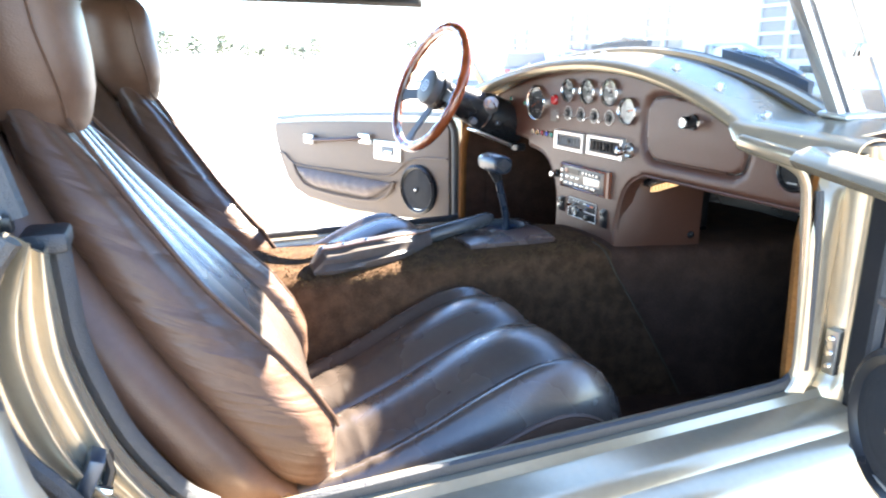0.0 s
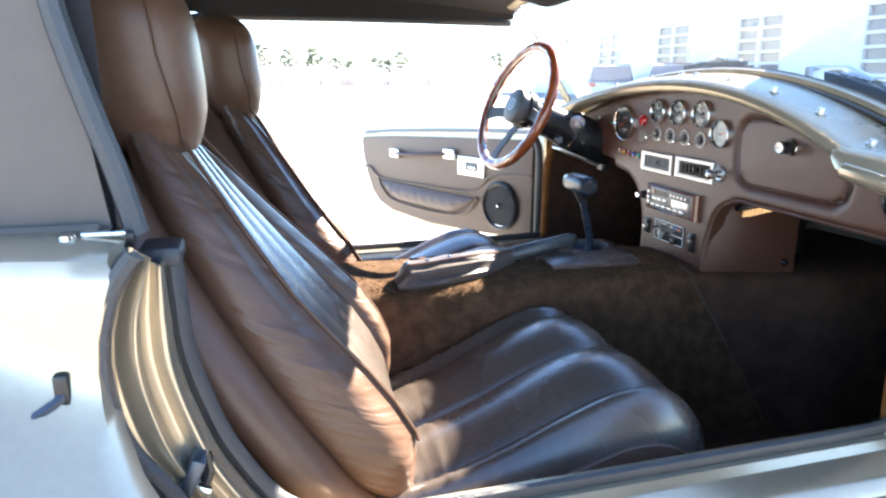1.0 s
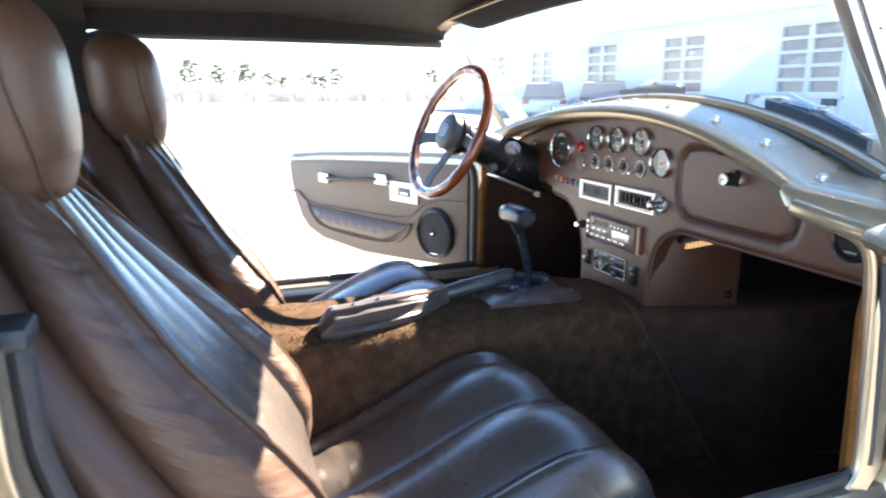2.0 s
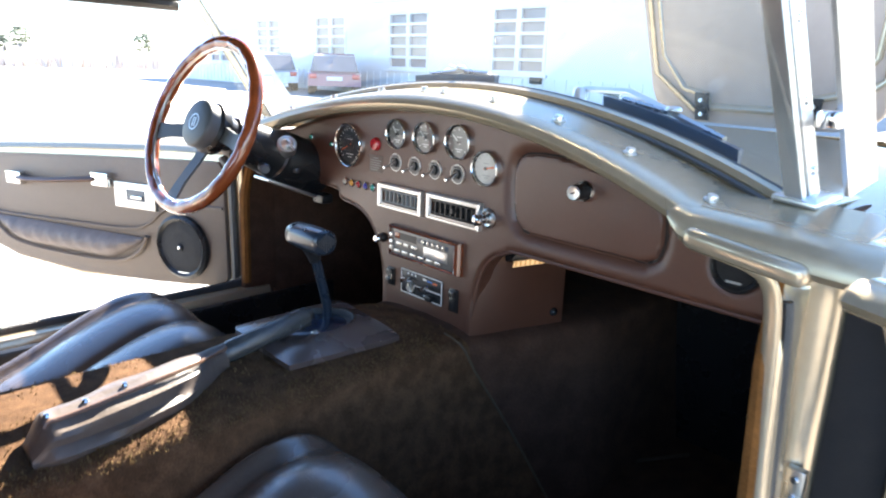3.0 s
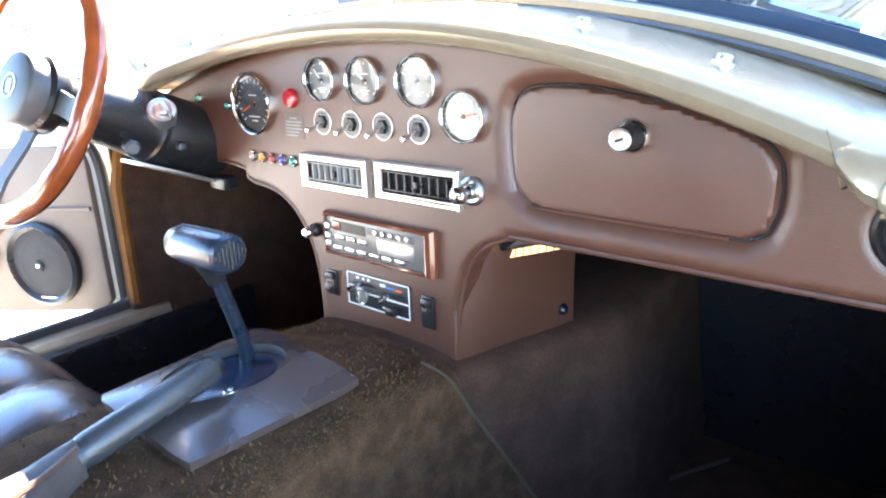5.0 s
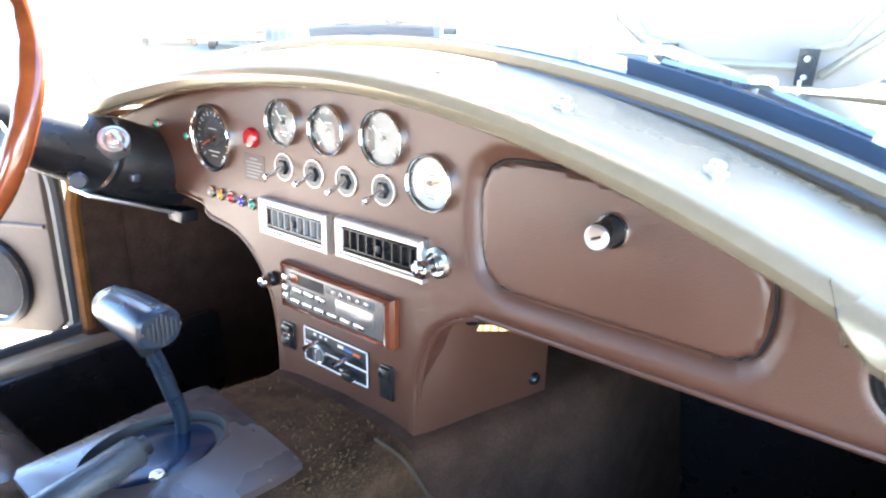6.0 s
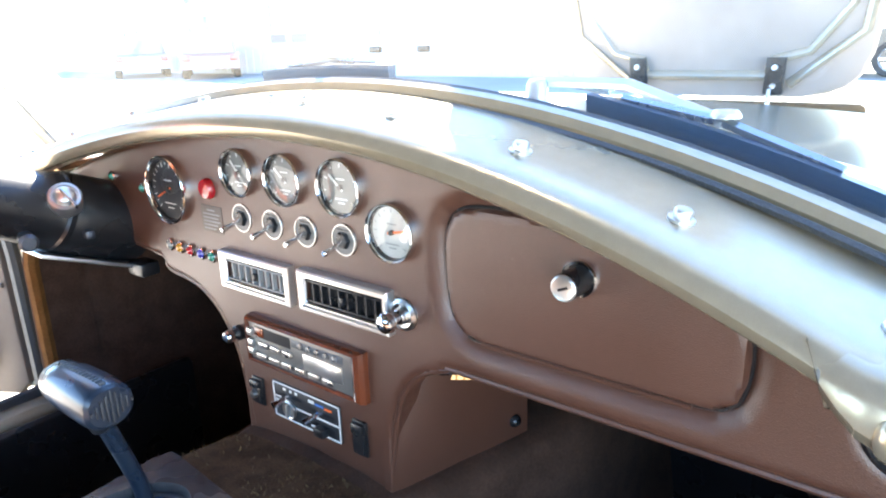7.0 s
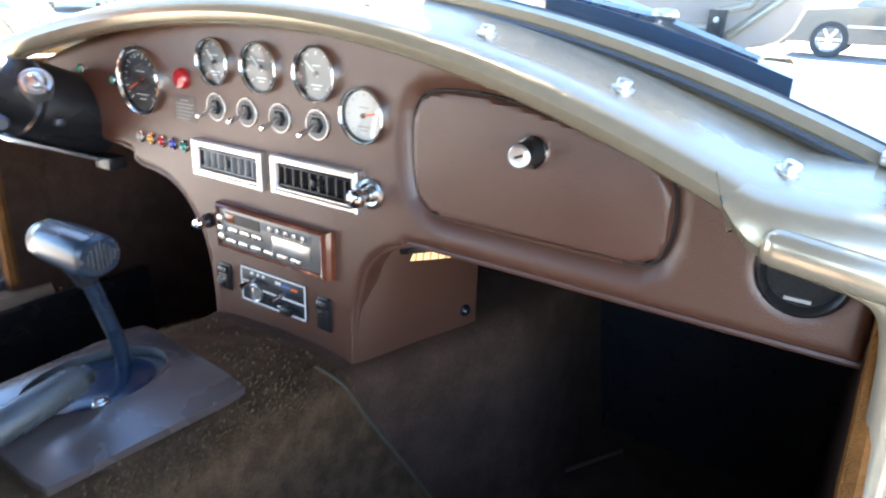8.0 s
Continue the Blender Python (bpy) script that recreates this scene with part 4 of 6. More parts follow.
DASH = [(0.700, 0.733), (1.100, 0.733), (1.128, 0.731), (1.158, 0.719), (1.177, 0.703), (1.190, 0.684), (1.200, 0.655), (1.207, 0.620), (1.213, 0.570), (1.217, 0.500), (1.463, 0.500), (1.464, 0.560), (1.466, 0.600), (1.471, 0.636), (1.480, 0.668), (1.496, 0.695), (1.518, 0.718), (1.545, 0.733), (1.575, 0.740), (1.605, 0.743), (1.622, 0.750), (1.630, 0.764), (1.75, 0.770), (1.958, 0.760)]
TOP = []
for i in range(31):
    y = 1.958 - (1.958 - 0.70) * i / 30
    TOP.append((y, 0.957 - 0.33 * (y - C) ** 2))
DASH = DASH + TOP
LID = [(1.128, 0.855), (1.126, 0.876), (1.119, 0.890), (1.105, 0.898), (1.08, 0.901), (1.045, 0.901), (1.0, 0.895), (0.943, 0.884), (0.895, 0.869), (0.870, 0.857), (0.859, 0.842), (0.856, 0.82), (0.857, 0.80), (0.863, 0.781), (0.880, 0.771), (0.93, 0.770), (1.085, 0.770), (1.105, 0.775), (1.119, 0.788), (1.125, 0.808)]


def dash_face(Y, Z, d):
    r = np.where((Z < 0.735) & (Y < 1.22) & (Y > 1.09), 0.007, 0.012)
    x = DX + np.where(d < r, r - np.sqrt(np.maximum(0, r * r - (r - np.minimum(d, r)) ** 2)), 0)
    g, _, _ = inside(LID, Y, Z)
    out = np.clip(-g / 0.020, 0, 1)
    x += np.where(g > -0.020, 0.010 * (1 - out) ** 1.6, 0) + 0.006 * np.clip((g + 0.003) / 0.008, 0, 1)
    s = np.hypot(Y - 0.752, Z - 0.797)
    x += np.where(s < 0.039, 0.006 * np.clip((0.039 - s) / 0.012, 0, 1), 0)
    return x - 0.0007 * np.sin(Y * 19) * np.cos(Z * 23)


dash = thing("dashboard", "brown vinyl padded dashboard with centre console", "dashboard", (DX, C, 0.735))
part("panel", padded(DASH, dash_face, 0.004, 0.03), M["vinyl"], dash, "brown padded vinyl panel")


def lid_face(Y, Z, d):
    r = 0.006
    return DX + 0.001 + np.where(d < r, r - np.sqrt(np.maximum(0, r * r - (r - np.minimum(d, r)) ** 2)), 0) - 0.0012 * np.clip(d / 0.05, 0, 1)


part("glovebox_lid", padded(LID, lid_face, 0.004, 0.012), M["vinyl"], dash, "brown vinyl glovebox lid")
# black tube in the groove stands for the shade between lid and panel
part("lid_gap_shade", tube(smooth_line([(DX + 0.0085, y, z) for y, z in LID + LID[:1]], 4)[:-1], 0.0020, 6, closed=True), M["black"], dash)
part("lid_hinge", tube([(DX + 0.0005, 0.893, 0.7715), (DX + 0.0005, 1.085, 0.7725)], 0.0022, 6), M["vinyl"], dash)
# bound lower edges
for run in (DASH[0:10], DASH[10:24]):
    part("edge_piping", tube(smooth_line([(DX + 0.006, y, z) for y, z in run], 3), 0.0036, 8), M["vinyl"], dash)
# side cheek of the console under the dash, with its bolt
cheek = [(1.006, 0.50), (1.192, 0.50), (1.205, 0.545), (1.205, 0.735), (1.05, 0.735), (1.02, 0.70), (1.008, 0.64)]
part("console_cheek", plate(cheek, lambda x, z, w: Vector((x, 1.212 - (x - 1.0) * 0.30 + w, z)), 0.010, 0.002), M["vinyl"], dash, "brown console side cheek")
part("console_cheek", plate(cheek, lambda x, z, w: Vector((x, mirror(1.198) + (x - 1.0) * 0.30 - w, z)), 0.010, 0.002), M["vinyl"], dash)
m = Matrix.Translation((1.183, 1.1565, 0.578)) @ Vector((-0.28, -0.96, 0)).to_track_quat("Z", "Y").to_matrix().to_4x4()
part("cheek_bolt", lathe([(0, 0.007), (0.004, 0.007), (0.0075, 0.004), (0.009, 0)], m, 12), M["black"], dash)
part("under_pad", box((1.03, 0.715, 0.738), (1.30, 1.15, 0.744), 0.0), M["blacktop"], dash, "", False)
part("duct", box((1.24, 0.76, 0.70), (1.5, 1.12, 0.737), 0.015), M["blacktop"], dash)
part("hose", tube(smooth_line([(1.16, 0.74, 0.70), (1.18, 0.79, 0.685), (1.18, 0.85, 0.695)]), 0.012, 8), M["rubber"], dash)
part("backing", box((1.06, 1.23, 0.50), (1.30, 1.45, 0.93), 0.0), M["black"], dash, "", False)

# lock of the glovebox
lock = thing("glovebox_lock", "chrome and black push lock of the glovebox", "lock", (DX, 0.988, 0.857))
m = facing(DX, 0.988, 0.857)
part("collar", lathe([(0.0165, -0.003), (0.0165, 0.003), (0.0150, 0.005), (0.0125, 0.0035), (0.0125, 0)], m, 24), M["chrome"], lock)
part("barrel", lathe([(0.0115, 0), (0.0115, 0.026), (0.0105, 0.028)], m, 20), M["black"], lock)
part("face", lathe([(0.0108, 0.026), (0.0108, 0.0295), (0.0095, 0.0303), (0.0085, 0.0300), (0, 0.0300)], m, 20), M["alu"], lock)
part("keyhole", box((-0.0045, -0.0012, 0.0298), (0.0045, 0.0012, 0.0304), 0, m @ Matrix.Rotation(0.4, 4, "Z")), M["black"], lock)


# gauges
def gauge(name, label, y, z, r, dial, ticks, needle, ang, group="dash gauges"):
    g = thing(name, label, "gauge", (DX, y, z), group)
    m = facing(DX, y, z)
    part("bezel", lathe([(r, -0.004), (r, 0.006), (r * 0.985, 0.0085), (r * 0.955, 0.0095), (r * 0.925, 0.0088), (r * 0.905, 0.0068), (r * 0.90, 0.005)], m, 40), M["chrome"], g, "polished chrome bezel")
    part("inner_ring", lathe([(r * 0.905, 0.0062), (r * 0.875, 0.0056), (r * 0.85, 0.001)], m, 40), M["black"], g)
    part("dial", lathe([(r * 0.87, 0.0015), (r * 0.3, 0.0012), (0, 0.0012)], m, 32), dial, g)
    bm = bmesh.new()
    for i in range(ticks):
        a = radians(225 - 270 * i / (ticks - 1))
        long = 0.13 if i % 2 == 0 else 0.07
        box((r * (0.78 - long), -0.0006, 0.0018), (r * 0.78, 0.0006, 0.0023), 0, m @ Matrix.Rotation(a, 4, "Z"), bm)
    for k, (u, v, n) in enumerate(((-0.28, -0.42, 0.56), (-0.2, 0.25, 0.4), (-0.15, -0.55, 0.3))):
        box((u * r, v * r, 0.0018), ((u + n) * r, v * r + 0.0016, 0.0022), 0, m, bm)
    part("markings", bm, M["print_grey"] if dial is M["dial_white"] else M["white"], g, "", False)
    bm = box((-r * 0.16, -0.0011, 0.003), (r * 0.62, 0.0011, 0.0038), 0, m @ Matrix.Rotation(ang, 4, "Z"))
    part("needle", bm, needle, g, "", False)
    part("needle_hub", lathe([(0, 0.0052), (r * 0.09, 0.0048), (r * 0.10, 0.002)], m, 14), M["black"], g)
    cover = part("cover_glass", lathe([(r * 0.89, 0.0054), (r * 0.5, 0.0060), (0, 0.0063)], m, 32), M["gauge_glass"], g, "clear gauge glass")
    cover.visible_shadow = False
    return g


gauge("speedometer", "large chrome rimmed black gauge with orange needle", 1.577, 0.864, 0.046, M["dial_black"], 19, M["orange"], radians(205))
gauge("oil_gauge", "small chrome rimmed black gauge", 1.422, 0.901, 0.029, M["dial_grey"], 9, M["white"], radians(130))
gauge("water_gauge", "small chrome rimmed black gauge", 1.341, 0.901, 0.030, M["dial_grey"], 9, M["white"], radians(140))
gauge("fuel_gauge", "small chrome rimmed black gauge", 1.254, 0.902, 0.031, M["dial_grey"], 9, M["white"], radians(140))
clock = gauge("clock", "chrome rimmed cream dial clock with orange hands", 1.187, 0.865, 0.0305, M["dial_white"], 13, M["orange"], radians(12))


# toggle switches
def toggle(y, z):
    m = facing(DX, y, z)
    t = thing("toggle_switch", "chrome ringed toggle switch with short lever", "switch", (DX, y, z), "row of toggle switches")
    part("ring", lathe([(0.0175, -0.002), (0.0175, 0.0012), (0.0170, 0.0020), (0.0160, 0.0020), (0.0157, 0.0014)], m, 28), M["steel"], t, "pale ring")
    part("disc", lathe([(0.0158, 0.0012), (0, 0.0012)], m, 24), M["dial_grey"], t)
    part("nut", lathe([(0.0095, 0.001), (0.0095, 0.004), (0.0075, 0.0055), (0, 0.0055)], m, 6), M["black"], t)
    part("lever", tube([m @ Vector((0, 0, 0.004)), m @ Vector((-0.001, -0.005, 0.016)), m @ Vector((-0.0015, -0.008, 0.028)), m @ Vector((-0.0016, -0.0082, 0.0295))], [0.0024, 0.0027, 0.0036, 0.0024], 10), M["chrome"], t)
    part("legend", box((-0.008, 0.0105, 0.0012), (0.008, 0.0122, 0.0018), 0, m), M["black"], t, "", False)


for y in (1.427, 1.371, 1.315, 1.256):
    toggle(y, 0.846)


# tell-tales
def telltale(y, z, lens, label, r=0.0085):
    m = facing(DX, y, z)
    t = thing("telltale_lamp", label, "indicator lamp", (DX, y, z), "dash tell-tales")
    part("ring", lathe([(r, -0.002), (r, 0.0025), (r * 0.85, 0.0038), (r * 0.68, 0.003)], m, 20), M["chrome"], t)
    part("lens", lathe([(r * 0.72, 0.002), (r * 0.68, 0.0045), (r * 0.4, 0.0068), (0, 0.0076)], m, 20), lens, t)


for y, key, label in ((1.594, "pale", "small clear tell-tale lamp with chrome ring"), (1.570, "amber", "small amber tell-tale lamp with chrome ring"), (1.546, "red", "small red tell-tale lamp with chrome ring"), (1.522, "blue", "small blue tell-tale lamp with chrome ring"), (1.498, "green", "small green tell-tale lamp with chrome ring")):
    telltale(y, 0.786, M[key], label)
telltale(1.643, 0.859, M["green"], "small green tell-tale lamp by the speedometer", 0.007)
telltale(1.722, 0.868, M["green"], "small green tell-tale lamp near the column", 0.007)
warn = thing("warning_lamp", "round red warning lamp lens", "indicator lamp", (DX, 1.489, 0.875))
part("lens", lathe([(0.0135, -0.001), (0.0135, 0.004), (0.011, 0.0075), (0, 0.009)], facing(DX, 1.489, 0.875), 24), M["red"], warn)
m = facing(DX, 1.489, 0.836)
tag = thing("notice_plate", "small grey notice plate with unreadable print", "plate", (DX, 1.489, 0.836))
part("plate", box((-0.0215, -0.017, -0.001), (0.0215, 0.017, 0.001), 0.0005, m), M["doorcard"], tag)
part("print", bars([(-0.008, 0.0105, 0.016)] + [(-0.017, 0.0055 - 0.0047 * i, (0.034, 0.031, 0.034, 0.028, 0.024)[i]) for i in range(5)], m, 0.0018, 0.0014), M["print_grey"], tag, "", False)


# air vents with vertical slats
def vent(y0, y1, z0, z1, back, label):
    v = thing("air_vent", label, "vent", (DX, (y0 + y1) / 2, z0), "pair of dash vents")
    m = facing(DX, (y0 + y1) / 2, (z0 + z1) / 2)
    w, h = (y1 - y0) / 2, (z1 - z0) / 2
    outer = [(-w, -h), (w, -h), (w, h), (-w, h)]
    steps = [(0, -0.002), (0, 0.010), (0.002, 0.012), (0.0055, 0.012), (0.007, 0.009), (0.0085, 0.009), (0.0095, 0.006)]
    rings = [[m @ Vector((math.copysign(abs(a) - i, a), math.copysign(abs(b) - i, b), d)) for a, b in outer] for i, d in steps]
    part("surround", loft(rings, None, True, False), M["alu"], v, "satin metal surround", False)
    part("back", box((-w + 0.009, -h + 0.009, -0.0015), (w - 0.009, h - 0.009, 0.0), 0, m), M["black"], v, "", False)
    inner = 2 * (w - 0.014)
    for z in (-h + 0.0115, h - 0.0135):
        part("bar", box((-w + 0.0095, z, 0.0), (w - 0.0095, z + 0.002, 0.0075), 0.0004, m), back, v)
    for i in range(8):
        x = -w + 0.014 + inner * (i + 0.5) / 8
        part("slat", box((x - 0.0012, -h + 0.0135, 0.0), (x + 0.0012, h - 0.0135, 0.0065), 0, m @ Matrix.Rotation(0.0, 4, "Z")), back, v, "", False)
    part("thumb_tab", box((-0.002, -0.005, 0.005), (0.004, 0.004, 0.0105), 0.001, m), M["black"], v)


vent(1.342, 1.471, 0.754, 0.802, M["print_grey"], "metal framed air vent with grey slats")
vent(1.191, 1.326, 0.756, 0.804, M["black"], "metal framed air vent with black slats")

# pull knob beside the vent
pull = thing("pull_knob", "chrome pull knob on a round rosette", "knob", (DX, 1.178, 0.781))
m = facing(DX, 1.178, 0.781)
part("rosette", lathe([(0.017, -0.001), (0.017, 0.003), (0.013, 0.005), (0.009, 0.004), (0.008, 0.010), (0.0065, 0.011)], m, 24), M["steel"], pull)
part("stem", lathe([(0.006, 0.004), (0.005, 0.018), (0.009, 0.021), (0.011, 0.025), (0.010, 0.031), (0.006, 0.034), (0, 0.0345)], m, 20), M["chrome"], pull)
knob = thing("choke_knob", "small chrome knob by the radio", "knob", (DX, 1.461, 0.690))
m = facing(DX, 1.461, 0.690)
part("bush", lathe([(0.010, 0), (0.010, 0.006), (0.007, 0.008), (0.005, 0.012)], m, 16), M["black"], knob)
part("button", lathe([(0.006, 0.010), (0.0085, 0.014), (0.0085, 0.020), (0.006, 0.023), (0, 0.0235)], m, 16), M["chrome"], knob)


# car radio in a wooden trim
radio = thing("car_radio", "cassette car radio with varnished wooden trim", "radio", (DX, 1.331, 0.666))
m = facing(DX, 1.332, 0.694)
w, h = 0.099, 0.031
outer = [(-w, -h), (w, -h), (w, h), (-w, h)]
rings = [[m @ Vector((math.copysign(abs(a) - i * (2.2 if a > 0 else 0.7), a), math.copysign(abs(b) - i, b), d)) for a, b in outer] for i, d in ((0, -0.002), (0, 0.008), (0.0015, 0.013), (0.004, 0.015), (0.006, 0.013), (0.0065, 0.009))]
part("wood_trim", loft(rings, None, True, False), M["wood_dark"], radio, "varnished reddish wood trim", False)
part("face", box((-w + 0.0045, -h + 0.006, -0.001), (w - 0.014, h - 0.006, 0.0105), 0.001, m), M["faceplate"], radio, "grey metallic radio face")
part("cassette_slot", box((-0.082, 0.006, 0.0100), (-0.018, 0.020, 0.0112), 0, m), M["black"], radio, "", False)
part("slot_flap", box((-0.082, 0.008, 0.0110), (-0.066, 0.019, 0.0122), 0.0005, m), M["wood"], radio)
part("display", box((0.004, -0.014, 0.0100), (0.068, 0.006, 0.0118), 0.0006, m), M["alu"], radio, "pale display window")
part("upper_strip", box((-0.015, 0.010, 0.0100), (0.070, 0.0195, 0.0114), 0.0004, m), M["engine"], radio)
for i in range(5):
    part("button", lathe([(0, 0.0142), (0.0035, 0.0138), (0.0042, 0.0105)], m @ Matrix.Translation((0.002 + 0.014 * i, 0.0148, 0)), 10), M["steel"], radio)
for i in range(3):
    part("button", box((-0.076 + 0.022 * i, -0.006, 0.0100), (-0.059 + 0.022 * i, 0.001, 0.0132), 0.0012, m), M["steel"], radio)
for i in range(6):
    part("button", box((-0.082 + 0.0235 * i, -0.0215, 0.0100), (-0.064 + 0.0235 * i, -0.0150, 0.0130), 0.0012, m), M["steel"], radio)
for z in (0.011, -0.003, -0.014):
    part("side_knob", box((-0.094, z - 0.004, 0.008), (-0.085, z + 0.005, 0.0155), 0.0015, m), M["alu"], radio)

# heater control plate
heat = thing("heater_control", "dark heater control plate with sliders and dial", "heater control", (DX, 1.343, 0.592))
m = facing(DX, 1.343, 0.616)
w, h = 0.0595, 0.0245
part("plate", box((-w, -h, -0.001), (w, h, 0.0022), 0.0006, m), M["dial_black"], heat)
bm = bmesh.new()
for lo, hi in (((-w, h - 0.0022), (w, h)), ((-w, -h), (w, -h + 0.0022)), ((-w, -h), (-w + 0.0022, h)), ((w - 0.0022, -h), (w, h)), ((-0.018, -0.004), (w, -0.0015)), ((-0.056, -0.002), (-0.045, 0.0005)), ((-0.056, 0.003), (-0.045, 0.0055)), ((-0.04, 0.016), (-0.035, 0.0195)), ((-0.028, 0.016), (-0.024, 0.0195)), ((-0.018, 0.016), (-0.014, 0.0195)), ((0.006, 0.014), (0.016, 0.018)), ((0.008, -0.018), (0.018, -0.0155))):
    box((*lo, 0.0021), (*hi, 0.0027), 0, m, bm)
part("outline_print", bm, M["white"], heat, "", False)
part("cold_mark", box((0.018, 0.0135, 0.0021), (0.032, 0.0165, 0.0027), 0, m), M["print_blue"], heat, "", False)
part("hot_mark", box((0.034, 0.0125, 0.0021), (0.046, 0.0155, 0.0027), 0, m), M["orange"], heat, "", False)
for lo, hi in (((-0.046, 0.008), (-0.008, 0.0115)), ((0.010, 0.004), (0.050, 0.0075)), ((0.006, -0.0135), (0.05, -0.0105))):
    part("slot", box((*lo, 0.0020), (*hi, 0.0026), 0, m), M["black"], heat, "", False)
for x, y in ((-0.030, 0.010), (0.024, 0.0055)):
    part("slider", tube([m @ Vector((x, y, 0.002)), m @ Vector((x, y - 0.001, 0.012)), m @ Vector((x - 0.002, y - 0.002, 0.026))], [0.0035, 0.0030, 0.0045], 8, squash=0.6), M["chrome"], heat)
part("lower_slider", box((0.022, -0.021, 0.002), (0.040, -0.009, 0.014), 0.003, m), M["black"], heat)
part("dial", lathe([(0.0125, 0.002), (0.0125, 0.0045), (0.0112, 0.0055), (0.0098, 0.0045), (0, 0.0042)], m @ Matrix.Translation((-0.030, -0.0085, 0)), 24), M["steel"], heat)
part("dial_bar", box((-0.0014, -0.009, 0.0042), (0.0014, 0.009, 0.0095), 0.0006, m @ Matrix.Translation((-0.030, -0.0085, 0))), M["alu"], heat)


def rocker(y, z, label, tall):
    m = facing(DX, y, z)
    r = thing("rocker_switch", label, "switch", (DX, y, z), "console rocker switches")
    part("surround", box((-0.011, -tall, -0.001), (0.011, tall, 0.0035), 0.0015, m), M["black"], r)
    part("rocker", box((-0.0085, -tall + 0.003, 0.002), (0.0085, tall * 0.35, 0.007), 0.0015, m), M["black"], r)
    part("rocker_top", box((-0.0085, tall * 0.3, 0.002), (0.0085, tall - 0.003, 0.011), 0.002, m @ Matrix.Rotation(-0.12, 4, "X")), M["black"], r)
    return r


r = rocker(1.4345, 0.615, "black rocker switch with metal tab", 0.019)
part("tab", lathe([(0, 0.012), (0.005, 0.0115), (0.006, 0.007)], facing(DX, 1.4365, 0.612), 12), M["steel"], r)
rocker(1.252, 0.612, "black rocker switch with sloped cap", 0.0225)

# round loudspeaker at the end of the dash
spk = thing("dash_loudspeaker", "round black loudspeaker grille in the dash", "loudspeaker", (DX, 0.752, 0.797))
m = facing(DX + 0.004, 0.752, 0.797) @ Matrix.Diagonal((0.85, 0.85, 1, 1))
part("ring", lathe([(0.041, 0.002), (0.041, 0.006), (0.037, 0.009), (0.033, 0.006), (0.031, 0.001)], m, 32), M["black"], spk)
part("grille", lathe([(0.033, 0.002), (0.029, 0.0045), (0, 0.006)], m, 28), M["grille"], spk)
part("badge", box((-0.012, -0.026, 0.0045), (0.011, -0.0225, 0.0066), 0, m), M["print_grey"], spk, "", False)

# courtesy lamp under the dash, lit
lamp = thing("courtesy_lamp", "lit amber courtesy lamp hanging beneath the dash", "lamp", (1.055, 1.118, 0.735))
m = Matrix.Translation((1.055, 1.122, 0.708)) @ Euler((radians(-18), radians(12), 0)).to_matrix().to_4x4()
part("base", box((-0.014, -0.043, 0.004), (0.014, 0.043, 0.030), 0.003, m), M["black"], lamp)
shape = [(1.166, 0.686), (1.160, 0.695), (1.150, 0.716), (1.090, 0.722), (1.088, 0.714)]
lens = part("lens", plate(shape, lambda y, z, w: Vector((1.052 + 0.3 * (0.72 - z) + w, y, z)), 0.022, 0.002), M["lit_lens"], lamp, "ribbed amber lens, lit")
for i in range(6):
    f = (i + 0.5) / 6
    y, z = 1.160 - 0.068 * f, 0.690 + 0.024 * f
    part("lens_rib", tube([(1.051 + 0.3 * (0.72 - z), y, z), (1.051 + 0.3 * (0.72 - z - 0.012), y - 0.004, min(0.719, z + 0.016))], 0.0012, 6), M["lamp_lens"], lens)


# ---- steering wheel and column ----
HUB = Vector((0.752, 1.723, 0.903))
AXLE = Vector((-0.9189, -0.0826, 0.3856)).normalized()
RIGHT = AXLE.cross(Vector((0, 0, 1))).normalized() * -1
UPW = RIGHT.cross(AXLE) * -1
if UPW.z < 0:
    UPW = -UPW
WHEEL = Matrix(((RIGHT.x, UPW.x, AXLE.x, HUB.x), (RIGHT.y, UPW.y, AXLE.y, HUB.y), (RIGHT.z, UPW.z, AXLE.z, HUB.z), (0, 0, 0, 1)))
wheel = thing("steering_wheel", "three spoke steering wheel with varnished wooden rim", "steering wheel", HUB)
n = 240
pts, rad = [], []
for i in range(n):
    a = 2 * math.pi * i / n
    notch = 0.0009 * (0.5 + 0.5 * math.cos(a * 22)) ** 2      # finger grips on the inner side
    pts.append(WHEEL @ Vector(((0.170 + notch) * math.cos(a), (0.170 + notch) * math.sin(a), 0)))
    rad.append(0.0144 - notch)
part("rim", tube(pts, rad, 12, closed=True), M["wood"], wheel, "glossy reddish wooden rim")
part("inlay", tube([WHEEL @ Vector((0.1585 * math.cos(2 * math.pi * i / 64), 0.1585 * math.sin(2 * math.pi * i / 64), 0.004)) for i in range(64)], 0.0035, 6, closed=True), M["alu"], wheel, "bright metal inner ring")
for a in (190, 262, 350):
    d = Vector((math.cos(radians(a)), math.sin(radians(a)), 0))
    t = Vector((-d.y, d.x, 0))
    rings = []
    for r, h, wd in ((0.03, -0.030, 0.017), (0.07, -0.022, 0.015), (0.12, -0.008, 0.014), (0.165, 0.0, 0.019)):
        rings.append([WHEEL @ (d * r + t * sx * wd + Vector((0, 0, h + sz * 0.0025))) for sx, sz in ((-1, -1), (1, -1), (1, 1), (-1, 1))])
    part("spoke", loft(rings), M["slate"], wheel, "dark brushed metal spoke")
